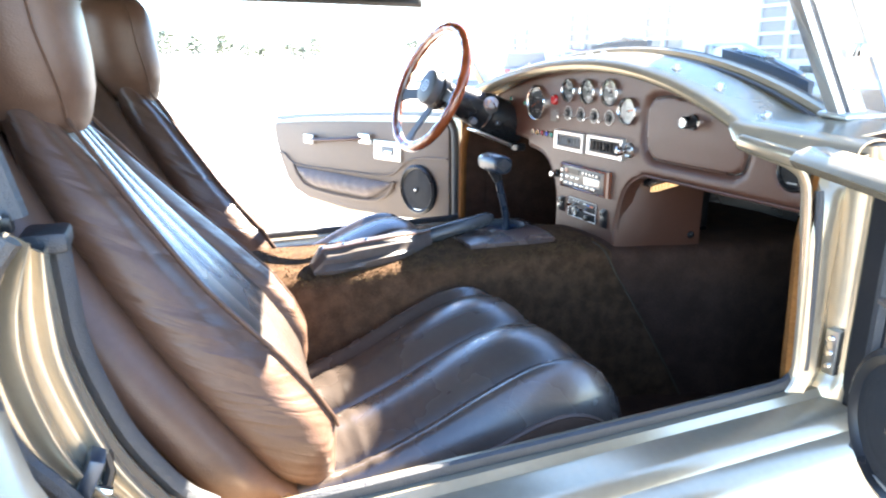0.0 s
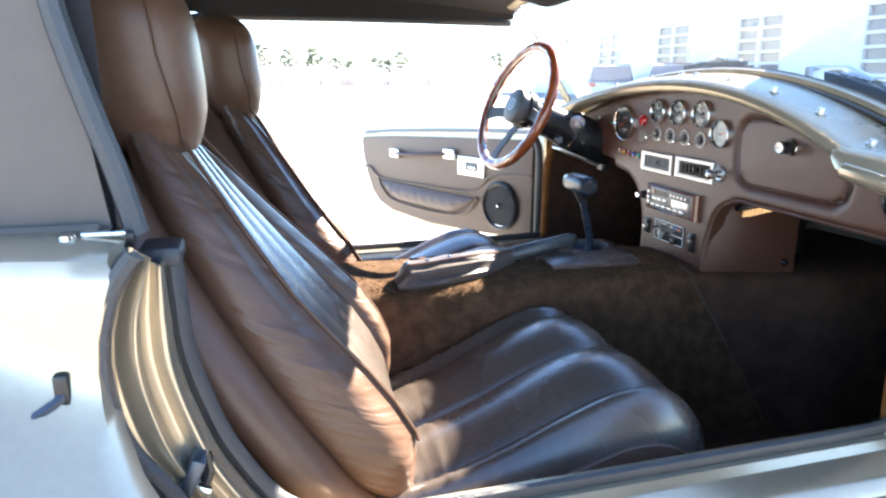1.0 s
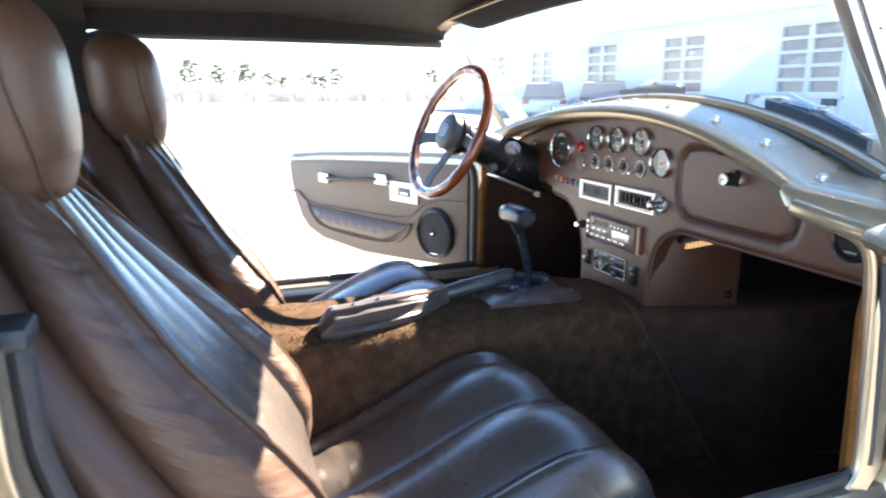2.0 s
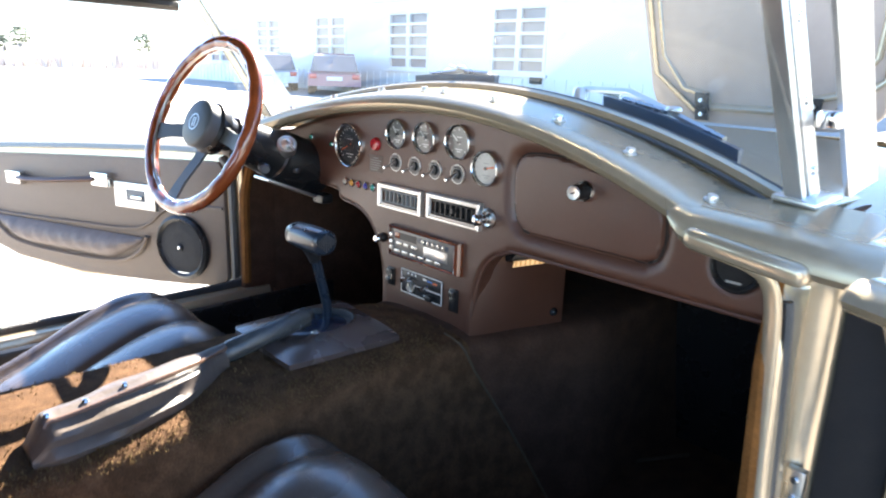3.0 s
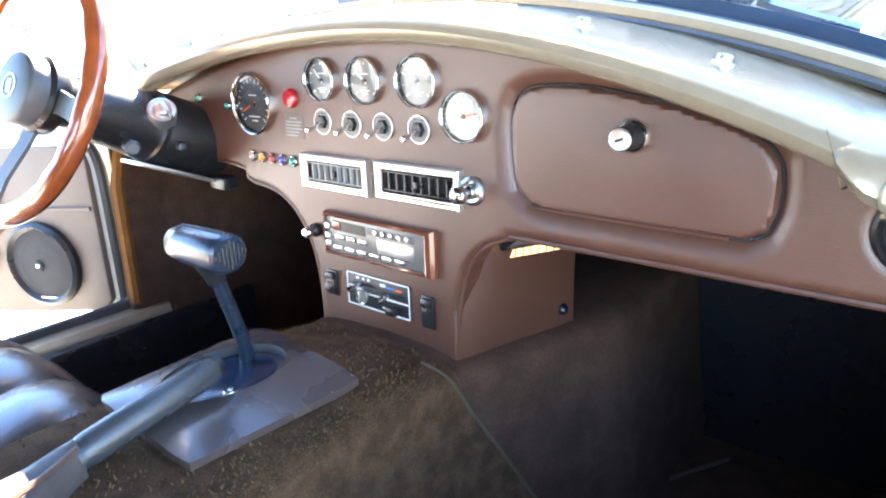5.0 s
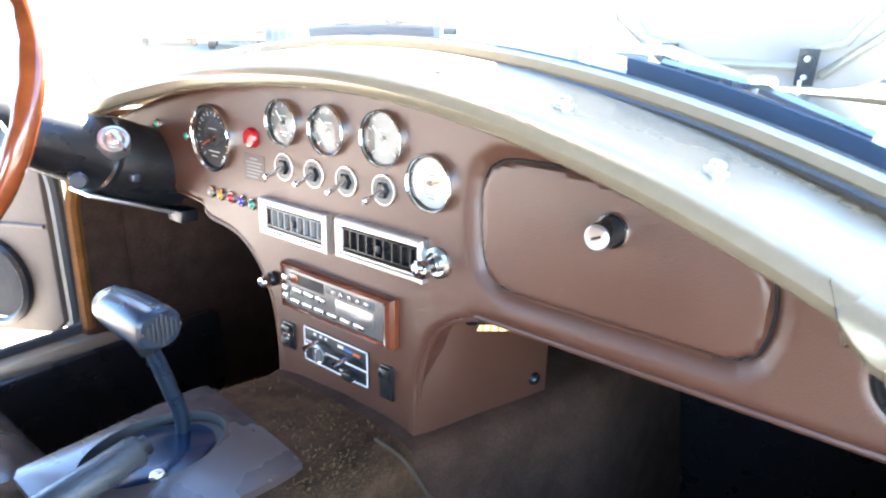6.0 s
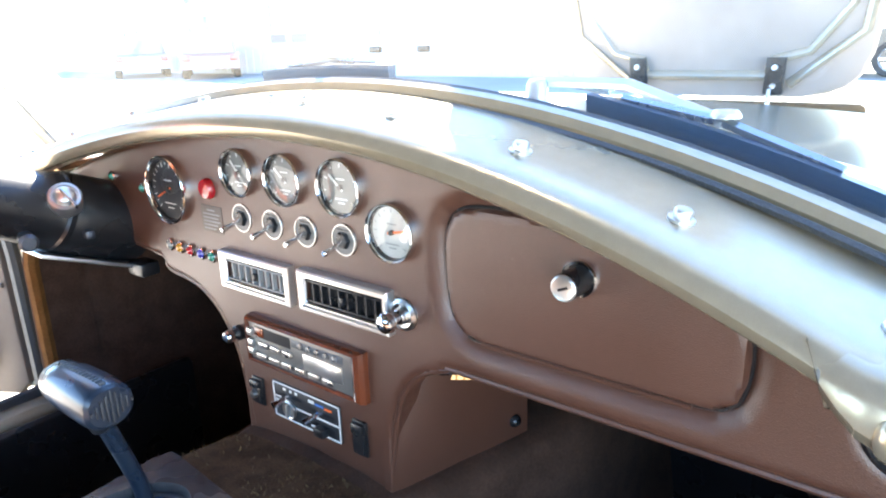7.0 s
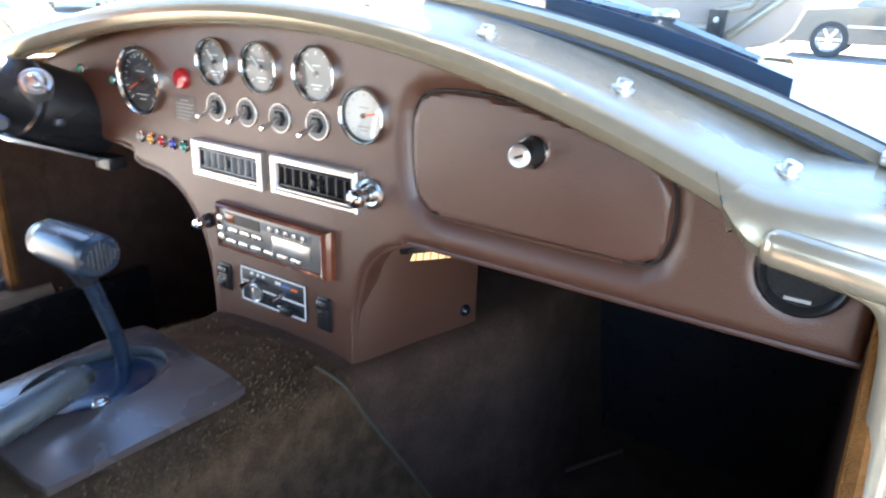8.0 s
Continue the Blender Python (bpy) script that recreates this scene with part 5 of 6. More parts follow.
part("boss", lathe([(0.034, -0.065), (0.038, -0.045), (0.050, -0.040), (0.052, -0.036), (0.052, -0.020), (0.047, -0.014)], WHEEL, 36), M["black"], wheel)
part("horn_pad", lathe([(0.047, -0.018), (0.048, 0.006), (0.0465, 0.0095), (0.043, 0.0115), (0.02, 0.014), (0, 0.0145)], WHEEL, 40), M["slate"], wheel, "blue grey horn pad")
bm = lathe([(0.0165, 0.0138), (0.0165, 0.0152), (0.0145, 0.0152), (0.0145, 0.0138)], WHEEL, 28)
for x in (-0.005, 0.002):
    box((x, -0.009, 0.0135), (x + 0.003, 0.009, 0.0152), 0.0005, WHEEL, bm)
part("emblem", bm, M["alu"], wheel, "", False)

col = thing("steering_column", "black steering column with chrome ignition key", "steering column", WHEEL @ Vector((0, 0, -0.2)))
part("shroud", lathe([(0.030, -0.065), (0.038, -0.07), (0.043, -0.10), (0.046, -0.14), (0.050, -0.17), (0.052, -0.185), (0.055, -0.19), (0.056, -0.27), (0.052, -0.31)], WHEEL @ Matrix.Diagonal((1, 1.05, 1, 1)), 28), M["black"], col, "black column shroud")
part("shroud_ring", lathe([(0.0525, -0.18), (0.0565, -0.183), (0.0565, -0.19), (0.053, -0.192)], WHEEL, 28), M["black"], col)
K = Matrix.Translation((0.920, 1.684, 0.857)) @ Vector((-0.30, -0.75, 0.60)).to_track_quat("Z", "Y").to_matrix().to_4x4()
part("ignition_lock", lathe([(0.021, -0.03), (0.021, 0.004), (0.0195, 0.0065), (0.0165, 0.007), (0.016, 0.0045), (0.014, 0.0045), (0.011, 0.012), (0.006, 0.0145), (0, 0.015)], K, 20), M["alu"], col, "chrome ignition lock")
part("key", box((-0.0015, -0.024, 0.008), (0.0015, 0.006, 0.018), 0.001, K @ Matrix.Rotation(0.5, 4, "Z")), M["steel"], col)
part("stalk_knob", lathe([(0.009, -0.02), (0.010, 0.0), (0.012, 0.006), (0.008, 0.010), (0, 0.010)], Matrix.Translation((0.865, 1.682, 0.812)) @ Vector((-0.2, -0.9, -0.1)).to_track_quat("Z", "Y").to_matrix().to_4x4(), 14), M["dark_steel"], col)
part("side_lug", box((0.935, 1.675, 0.797), (0.947, 1.69, 0.809), 0.003), M["dark_steel"], col)
part("column_plate", box((-0.05, -0.045, -0.003), (0.10, 0.02, 0.003), 0.002, Matrix.Translation((0.93, 1.745, 0.765)) @ Euler((0, radians(22), 0)).to_matrix().to_4x4()), M["alu"], col, "bare metal column bracket")
part("column_bracket", box((1.0, 1.675, 0.722), (1.03, 1.715, 0.742), 0.004), M["black"], col)

# ---- gear lever ----
gear = thing("gear_lever", "black ribbed T handle gear lever on a curved shaft", "gear lever", (0.80, 1.375, 0.58))
part("shaft", tube(smooth_line([(0.808, 1.376, 0.545), (0.812, 1.376, 0.60), (0.803, 1.373, 0.64), (0.788, 1.369, 0.69), (0.778, 1.366, 0.722)], 4), 0.0085, 10), M["handle"], gear)
part("neck", lathe([(0.010, -0.012), (0.012, 0.0), (0.016, 0.014), (0.018, 0.026)], Matrix.Translation((0.779, 1.366, 0.712)) @ Vector((-0.25, 0, 1)).to_track_quat("Z", "Y").to_matrix().to_4x4(), 14), M["black"], gear)
rings = []
for y, s in ((1.318, 0.80), (1.321, 0.95), (1.328, 1.0), (1.36, 1.0), (1.39, 0.96), (1.412, 0.86), (1.420, 0.62)):
    rings.append([Vector((0.772 + 0.0235 * s * math.copysign(abs(math.cos(a)) ** 0.85, math.cos(a)), y, 0.743 + 0.0215 * s * math.copysign(abs(math.sin(a)) ** 0.85, math.sin(a)) - 0.01 * (y - 1.31))) for a in (2 * math.pi * k / 20 for k in range(20))])
handle = part("t_handle", loft(rings), M["handle"], gear, "black moulded T handle")
for i in range(9):
    x = 0.772 - 0.018 + 0.0045 * i
    part("rib", box((x, 1.3155, 0.743 - 0.016 + 0.0035 * abs(i - 4)), (x + 0.002, 1.3185, 0.743 + 0.016 - 0.0035 * abs(i - 4)), 0.0005), M["rubber"], handle)
for i in range(14):
    part("stud", box((0.769, 1.324 + 0.006 * i, 0.760), (0.775, 1.3272 + 0.006 * i, 0.7655 - 0.004 * (i / 16) ** 3), 0.0008), M["rubber"], handle)

# plate round the lever with an oval opening
pl = thing("shift_plate", "brown trim plate with oval opening round the gear lever", "trim plate", (0.77, C, 0.58))
corner = [(0.661, 1.440), (0.654, 1.248), (0.865, 1.236), (0.885, 1.455)]
N = 48
ring_o, ring_i = [], []
for k in range(N):
    a = 2 * math.pi * k / N
    ox, oy = 0.772 + 0.076 * math.cos(a), 1.361 + 0.056 * math.sin(a)
    cx, cy = math.cos(a), math.sin(a)
    best = 9.0
    for (x0, y0), (x1, y1) in zip(corner, corner[1:] + corner[:1]):
        det = cx * (y1 - y0) - cy * (x1 - x0)
        if abs(det) > 1e-9:
            t = ((x0 - 0.772) * (y1 - y0) - (y0 - 1.361) * (x1 - x0)) / det
            if t > 0:
                best = min(best, t)
    bx, by = 0.772 + cx * best, 1.361 + cy * best
    ring_o.append((bx, by))
    ring_i.append((ox, oy))
def crown(x, y):
    return 0.5935 - 0.30 * max(0, abs(y - 1.35) - 0.07) ** 1.3
rings = [[Vector((x, y, crown(x, y) - 0.014)) for x, y in ring_o], [Vector((x, y, crown(x, y) - 0.005)) for x, y in ring_o]]
for f in (0.35, 0.7, 0.92):
    rings.append([Vector((o[0] + (q[0] - o[0]) * f, o[1] + (q[1] - o[1]) * f, crown(o[0] + (q[0] - o[0]) * f, o[1] + (q[1] - o[1]) * f) - 0.005 * (1 - f) ** 1.6 + 0.002 * f)) for o, q in zip(ring_o, ring_i)])
rings.append([Vector((x, y, 0.5955)) for x, y in ring_i])
well = [[Vector((0.772 + (x - 0.772) * f, 1.361 + (y - 1.361) * f, z)) for x, y in ring_i] for f, z in ((1.0, 0.5953), (0.985, 0.592), (0.975, 0.572))]
part("plate", loft(rings, None, True, False), M["plate_vinyl"], pl, "brown vinyl covered plate")
part("well", loft(well, None, True, False), M["rubber"], pl, "black wall of the opening")
part("dish", lathe([(0.80, -0.004), (0.84, 0.0), (0.80, 0.0012), (0.4, 0.0025), (0.0, 0.003)], Matrix.Translation((0.772, 1.361, 0.5865)) @ Matrix.Diagonal((0.075, 0.055, 1, 1)), 40), M["dish"], pl, "glossy black inner dish, tinted blue for reflected sky")
part("well_floor", lathe([(0.985, 0.0), (0.0, 0.0)], Matrix.Translation((0.772, 1.361, 0.5845)) @ Matrix.Diagonal((0.075, 0.055, 1, 1)), 40), M["rubber"], pl)
bolt = lathe([(0.0085, -0.004), (0.0085, 0.006), (0.007, 0.008), (0.0035, 0.008), (0.0035, 0.005), (0, 0.005)], Matrix.Translation((0.752, 1.320, 0.5865)), 14)
part("bolt", bolt, M["chrome"], pl)

# ---- handbrake ----
hb = thing("handbrake", "grey handbrake lever with creased leather gaiter", "handbrake", (0.6, 1.32, 0.575))
part("grip", tube([(0.598, 1.333, 0.592), (0.606, 1.333, 0.594), (0.66, 1.334, 0.604), (0.742, 1.336, 0.618), (0.747, 1.336, 0.619)], [0.0155, 0.0175, 0.017, 0.0165, 0.013], 16), M["grip"], hb, "ribbed grey grip")
part("tip", tube([(0.746, 1.336, 0.6185), (0.754, 1.3365, 0.620)], [0.011, 0.010], 14), M["black"], hb)
part("collar", tube([(0.572, 1.332, 0.586), (0.60, 1.333, 0.5925)], [0.0185, 0.0165], 14), M["grip"], hb)
stations = smooth_line([(0.31, 1.236, 0.036), (0.335, 1.243, 0.052), (0.38, 1.253, 0.060), (0.43, 1.263, 0.061), (0.49, 1.279, 0.054), (0.54, 1.302, 0.041), (0.575, 1.323, 0.028), (0.596, 1.332, 0.0215)], 8)
rings, line = [], []
for i, (x, y, wide) in enumerate(stations):
    k = i / (len(stations) - 1)
    tall = 0.054 * min(1, 0.35 + 5 * k) - 0.003 * math.sin(9 * k) - 0.008 * k
    ring = []
    for j in range(44):
        a = 2 * math.pi * j / 44
        near = max(0, -math.cos(a))
        fold = 1 + (0.12 * math.sin(13 * a + 3 * k) * near + 0.04 * math.sin(4 * a - 4 * k)) * math.sin(math.pi * min(1, k * 1.05 + 0.1)) + 0.09 * (1.2 - k) * noise.noise(Vector((k * 7, math.cos(a) * 2, math.sin(a) * 2)))
        up = math.sin(a)
        ring.append(Vector((x, y + 0.009 * (1 - k) + 0.78 * wide * fold * math.cos(a), 0.566 + (tall * fold * up ** 0.8 if up > 0 else 0.02 * up))))
    rings.append(ring)
    line.append(Vector((x, y, 0.566 + tall - 0.029)))
gaiter = part("gaiter", loft(rings), M["leather_old"], hb, "creased grey brown leather gaiter")
part("zip", tube([p + Vector((0, -0.012 - 0.006 * math.sin(math.pi * i / len(line)), 0.029)) for i, p in enumerate(line[6:-2])], 0.0030, 6), M["leather"], gaiter)
for i in range(3):
    q = line[8 + 8 * i]
    part("stud", lathe([(0, 0.004), (0.003, 0.003), (0.0045, 0)], Matrix.Translation(q + Vector((0, 0.004, 0.0285))), 10), M["chrome"], gaiter)


# ---- seats ----
def seat(yc, full=True, lean_back=1.0):
    """A high backed bucket seat round the line y = yc; full gives it the thick inner bolster,
    lean_back the bow of its back."""
    s = thing("bucket_seat", "brown leather high backed bucket seat with pleated centre", "car seat", (0.35, yc, 0.20), "pair of seats")
    # back: a line that leans, h from 0 at its foot to 1 at the neck
    def spine(h):
        return Vector((0.235 - 0.285 * h - lean_back * (0.028 * h * h + 0.02 * math.sin(math.pi * h)), yc, 0.40 + 0.535 * h))
    lean = Vector((0.91, 0, 0.41))

    def width(h):
        return 0.215 - 0.010 * h - 0.085 * max(0, h - 0.35) ** 1.5 * 1.55

    def at(k, o, v, h):
        return spine(h) + Vector((0, k * o, 0)) + lean * v

    def ridge(h, k=-1):
        line = ((-0.05, 0.02), (0.0, 0.036), (0.1, 0.056), (0.2, 0.060), (0.3, 0.057), (0.42, 0.046), (0.53, 0.036), (0.75, 0.027), (0.93, 0.022), (1.1, 0.018))
        if k > 0 and full:
            line = ((-0.05, 0.02), (0.0, 0.028), (0.08, 0.062), (0.16, 0.094), (0.24, 0.104), (0.34, 0.104), (0.5, 0.084), (0.75, 0.046), (0.93, 0.026), (1.1, 0.018))
        for (a, p), (b, q) in zip(line, line[1:]):
            if h <= b:
                f = max(0, (h - a) / (b - a))
                return p + (q - p) * f
        return 0.016

    def turned(pts, n=3):
        """A closed smooth outline through the places."""
        m = len(pts)
        out = []
        for i in range(m):
            a, b, c, d = (Vector((*pts[(i + j - 1) % m], 0)) for j in range(4))
            for q in range(n):
                t = q / n
                v = 0.5 * ((2 * b) + (c - a) * t + (2 * a - 5 * b + 4 * c - d) * t * t + (3 * b - a - 3 * c + d) * t ** 3)
                out.append((v.x, v.y))
        return out

    # side panels of the shell, behind the bolsters
    rings = []
    for i in range(41):
        h = -0.03 + 1.13 * i / 40
        w = width(max(0, h)) * (1 - 1.5 * max(0, h - 0.90))
        e = min(1, math.sin(min(math.pi / 2, (i + 0.6) / 4)))
        s0, r0 = w - 0.036, w * e - 0.002 * (1 - e)
        half_line = [(0.0, -0.05), (s0 * 0.7, -0.050), (s0 - 0.012, -0.049), (s0 + 0.010, -0.056), (s0 + (r0 - s0) * 0.45 + 0.016, -0.074), (r0 + 0.002, -0.096), (r0 - 0.003, -0.112), (r0 - 0.018, -0.122), (r0 * 0.6, -0.127), (0.0, -0.129)]
        line = turned([(o, v * (0.5 + 0.5 * e)) for o, v in half_line] + [(-o, v * (0.5 + 0.5 * e)) for o, v in half_line[-2:0:-1]], 2)
        rings.append([at(1, o, v, h) for o, v in line])
    part("back_shell", loft(rings), M["leather"], s, "brown leather seat back shell")
    # bolsters: a ridge within, a broad creased panel outside
    for k in (-1, 1):
        rings = []
        for i in range(121):
            h = -0.035 + 1.10 * i / 120
            hh = max(0, h)
            w = width(hh)
            rv, ro, so, sv = ridge(h, k), w - 0.082 * (1 - 0.22 * hh), w - 0.034, -0.046
            e = min(1, math.sin(min(math.pi / 2, (i + 0.6) / 10))) * min(1, math.sin(min(math.pi / 2, (121.5 - i) / 24)))
            mo, mv = (ro + so) / 2, (rv + sv) / 2
            line = [(ro - 0.060, -0.006), (ro - 0.060, rv - 0.020), (ro - 0.032, rv - 0.004), (ro - 0.006, rv), (ro + 0.010, rv - 0.010), (ro + (so - ro) * 0.36 + 0.026, rv + (sv - rv) * 0.36 + 0.007), (ro + (so - ro) * 0.68 + 0.024, rv + (sv - rv) * 0.68 + 0.006), (so + 0.008, sv + 0.010), (so - 0.014, sv - 0.008), (so - 0.03, sv - 0.02), (ro - 0.04, sv - 0.01)]
            ring = []
            pts = turned([(mo + (o - mo) * e, mv + (v - mv) * e) for o, v in line], 4)
            for j, (o, v) in enumerate(pts):
                f = (j / 4 - 3) / 5
                dent = 0.0
                if 0 < f < 1:
                    dent = 0.0022 * noise.noise(Vector((16 * (h - 0.24 * f), f * 1.3, 3.1 * k))) * math.sin(math.pi * f)
                ring.append(at(k, o - dent * 0.87, v - dent * 0.49, h))
            rings.append(ring)
        b = part("back_bolster", loft(rings), M["leather_fold"], s, "padded brown leather side bolster")
        seam = [at(k, width(h / 40) - 0.082 * (1 - 0.22 * h / 40), ridge(h / 40, k) + 0.0005, h / 40) for h in range(3, 40)]
        part("seam_piping", tube(seam, 0.0030, 6), M["leather"], b)
    # pleated centre
    rows = []
    for i in range(61):
        h = -0.02 + 1.04 * i / 60
        w = max(0.045, width(max(0, h)) - 0.082 * (1 - 0.22 * h) - 0.056)
        row = []
        for j in range(49):
            u = -1 + j / 24
            f = (u + 1) * 1.5
            f -= math.floor(f) if f < 3 else 2
            pleat = 0.0026 * math.sin(math.pi * min(1, max(0, f))) ** 0.75
            row.append(spine(h) + Vector((0, w * u, 0)) + lean * (0.002 + 0.36 * ((1 - u) * ridge(h) + (1 + u) * ridge(h, 1)) + pleat - 0.02 * max(0, abs(u) - 0.92) / 0.08 + 0.0006 * noise.noise(Vector((h * 6, u * 1.5, 4)))))
        rows.append(row)
    part("pleated_centre", sheet(rows, 0.01), M["leather_sheen"], s, "pleated brown leather centre")
    # headrest with seams
    mid = Vector((-0.086, yc, 1.012))
    rings = []
    def girth(t):
        return max(0.02, (1 - abs(t) ** 3.2)) ** 0.5 if t > 0 else 1 - 0.27 * abs(t) ** 2.6

    for i in range(33):
        t = -1.12 + 2.12 * i / 32
        zz = math.copysign(abs(t) ** 0.9, t)
        sc = girth(t)
        ring = []
        for j in range(40):
            a = 2 * math.pi * j / 40
            cy, cx = math.cos(a), math.sin(a)
            low = max(0, -t - 0.45)
            sc += 0.012 * low * noise.noise(Vector((t * 9 + cx, cy * 3, 2)))
            wy = 0.126 * sc * (1.0 + 0.05 * t) * math.copysign(abs(cy) ** 0.72, cy)
            wx = 0.074 * sc * math.copysign(abs(cx) ** 0.8, cx)
            ring.append(mid + Vector((wx - 0.012 * t, wy, 0.112 * zz)))
        rings.append(ring)
    head = part("headrest", loft(rings), M["leather"], s, "padded brown leather headrest")
    for k in (-1, 1):
        arc = []
        for i in range(15):
            t = -0.95 + 1.88 * i / 14
            sc = girth(t)
            a = radians(20 + 14 * max(0, -t))
            arc.append(mid + Vector((0.074 * sc * math.sin(a) ** 0.8 - 0.012 * t + 0.001, k * (0.126 * sc * (1 + 0.05 * t) * math.cos(a) ** 0.72 + 0.0005), 0.112 * math.copysign(abs(t) ** 0.9, t))))
        part("headrest_seam", tube(arc, 0.0022, 6), M["leather"], head)
    part("neck_piping", tube(smooth_line([(-0.050, yc - 0.085, 0.932), (-0.026, yc - 0.055, 0.926), (-0.018, yc, 0.924), (-0.026, yc + 0.055, 0.926), (-0.050, yc + 0.085, 0.932)]), 0.0045, 6), M["leather"], head)
    part("fixing_bolt", lathe([(0, 0.006), (0.006, 0.004), (0.007, 0)], Matrix.Translation((-0.097, yc - 0.03, 1.118)), 12), M["chrome"], head)
    # cushion: four lobes across, rising to the front
    prof = [(0.17, 0.395), (0.22, 0.400), (0.28, 0.412), (0.34, 0.432), (0.40, 0.456), (0.46, 0.483), (0.52, 0.507), (0.57, 0.520), (0.615, 0.520), (0.655, 0.505), (0.685, 0.478), (0.705, 0.44), (0.712, 0.40), (0.705, 0.355), (0.68, 0.325)]
    top = smooth_line([(x, 0, z) for x, z in prof], 8)
    lobes = [-0.235, -0.165, 0.0, 0.165, 0.235]
    rows = []
    for j in range(65):
        v = -0.235 + 0.47 * j / 64
        for a, b in zip(lobes, lobes[1:]):
            if a <= v <= b + 1e-9:
                f = (v - a) / (b - a)
                wide = b - a
                break
        puff = (0.026 if wide > 0.1 else 0.020) * math.sin(math.pi * f) ** 0.55
        edge = max(0, (abs(v) - 0.185) / 0.05)
        drop = 0.055 * edge ** 2.2
        row = []
        for p in top:
            k = (p.x - 0.17) / 0.54
            front = max(0.25, 1 - max(0, k - 0.86) * 5)
            rough = 0.0075 * noise.noise(Vector((p.x * 70, v * 11, 1))) * max(0, 0.6 - k)
            row.append(Vector((p.x - 0.05 * edge ** 2 * max(0, k - 0.5), yc + v * (0.90 + 0.10 * min(1, k * 1.5)), p.z - 0.012 + puff * front - drop + rough)))
        rows.append(row)
    part("cushion", sheet(rows, 0.012), M["leather_sheen"], s, "lobed brown leather cushion")
    for v in (-0.165, 0.0, 0.165):
        part("seam_piping", tube([Vector((p.x, yc + v * (0.90 + 0.10 * min(1, (p.x - 0.17) / 0.36)), p.z - 0.0105)) for p in top[12:-12]], 0.0028, 6), M["leather"], s)
    for k in (-1, 1):
        rows = []
        for p in top:
            kk = (p.x - 0.17) / 0.54
            y = yc + k * 0.235 * (0.90 + 0.10 * min(1, kk * 1.5))
            zt = p.z - 0.066
            rows.append([Vector((p.x - 0.025, y, zt)), Vector((p.x - 0.028, y + k * 0.004, zt - 0.03)), Vector((p.x - 0.03, y, min(zt - 0.04, 0.27)))])
        part("cushion_side", sheet(rows[:-20], 0.006), M["leather"], s)
        part("cushion_piping", tube([r[0] + Vector((0.002, 0, 0.002)) for r in rows[:-20]], 0.0048, 6), M["leather"], s)
    part("seat_base", box((0.12, yc - 0.205, 0.2), (0.64, yc + 0.205, 0.335), 0.02), M["black"], s, "black seat base")
    return s


passenger = seat(0.965)
driver = seat(1.695, False, 0.0)
driver.location.x += 0.06
for ob in driver.children:
    if ob.name.startswith("headrest"):
        ob.location.x += 0.028                  # set further forward than the other


# ---- beyond the lot: building, cars, pole, trees ----
def building():
    b = thing("warehouse", "pale clad warehouse with white framed windows", "building", (20, 22, 0))
    wins = [(y, y + 2.15) for y in (13.0, 18.0, 22.75, 27.6, 32.4)]
    lo, hi = 0.92, 2.85
    bm = bmesh.new()
    edges = [7.0] + [v for w in wins for v in w] + [38.0]
    box((16, 7, 0), (16.25, 38, lo), 0, None, bm)
    box((16, 7, hi), (16.25, 38, 3.2), 0, None, bm)
    for a, c in zip(edges[0::2], edges[1::2]):
        box((16, a, lo), (16.25, c, hi), 0, None, bm)
    part("wall", bm, M["clad"], b, "", False)
    low = part("cladding_rib", box((15.97, 7.0, 0.05), (16.0, 7.06, lo - 0.12), 0), M["clad"], b, "", False)
    for i in range(1, 78):
        rib = new("cladding_rib", low.data)
        rib.parent = b
        rib.location = (0, 0.4 * i, 0)
    part("roof", box((15.9, 6.9, 3.2), (26, 38.1, 3.3), 0), M["clad"], b, "", False)
    part("side_wall", box((16.25, 7, 0), (26, 7.2, 3.2), 0), M["clad"], b, "", False)
    part("far_wall", box((16.25, 37.8, 0), (26, 38, 3.2), 0), M["clad"], b, "", False)
    part("back_wall", box((25.8, 7.2, 0), (26, 37.8, 3.2), 0), M["clad"], b, "", False)
    for y0, y1 in wins:
        w = part("window", box((16.08, y0, lo), (16.12, y1, hi), 0), M["window"], b, "white framed grid window", False)
        bm = bmesh.new()
        for a, c in ((y0, y0 + 0.1), (y1 - 0.1, y1), ((y0 + y1) / 2 - 0.09, (y0 + y1) / 2 + 0.09)):
            box((15.98, a, lo), (16.078, c, hi), 0, None, bm)
        for k in range(6):
            z = lo + (hi - lo - 0.09) * k / 5
            box((15.985, y0 + 0.1, z), (16.078, y1 - 0.1, z + 0.09), 0, None, bm)
        part("window_frame", bm, M["white"], w, "", False)
        part("window_sill", box((15.9, y0 - 0.1, lo - 0.1), (16.0, y1 + 0.1, lo), 0.01), M["white"], w)
    for y in (13.25, 15.1):
        part("wall_box", box((15.86, y - 0.2, 0.66), (15.998, y + 0.2, 0.84), 0.01), M["black"], b, "small black wall box")


building()


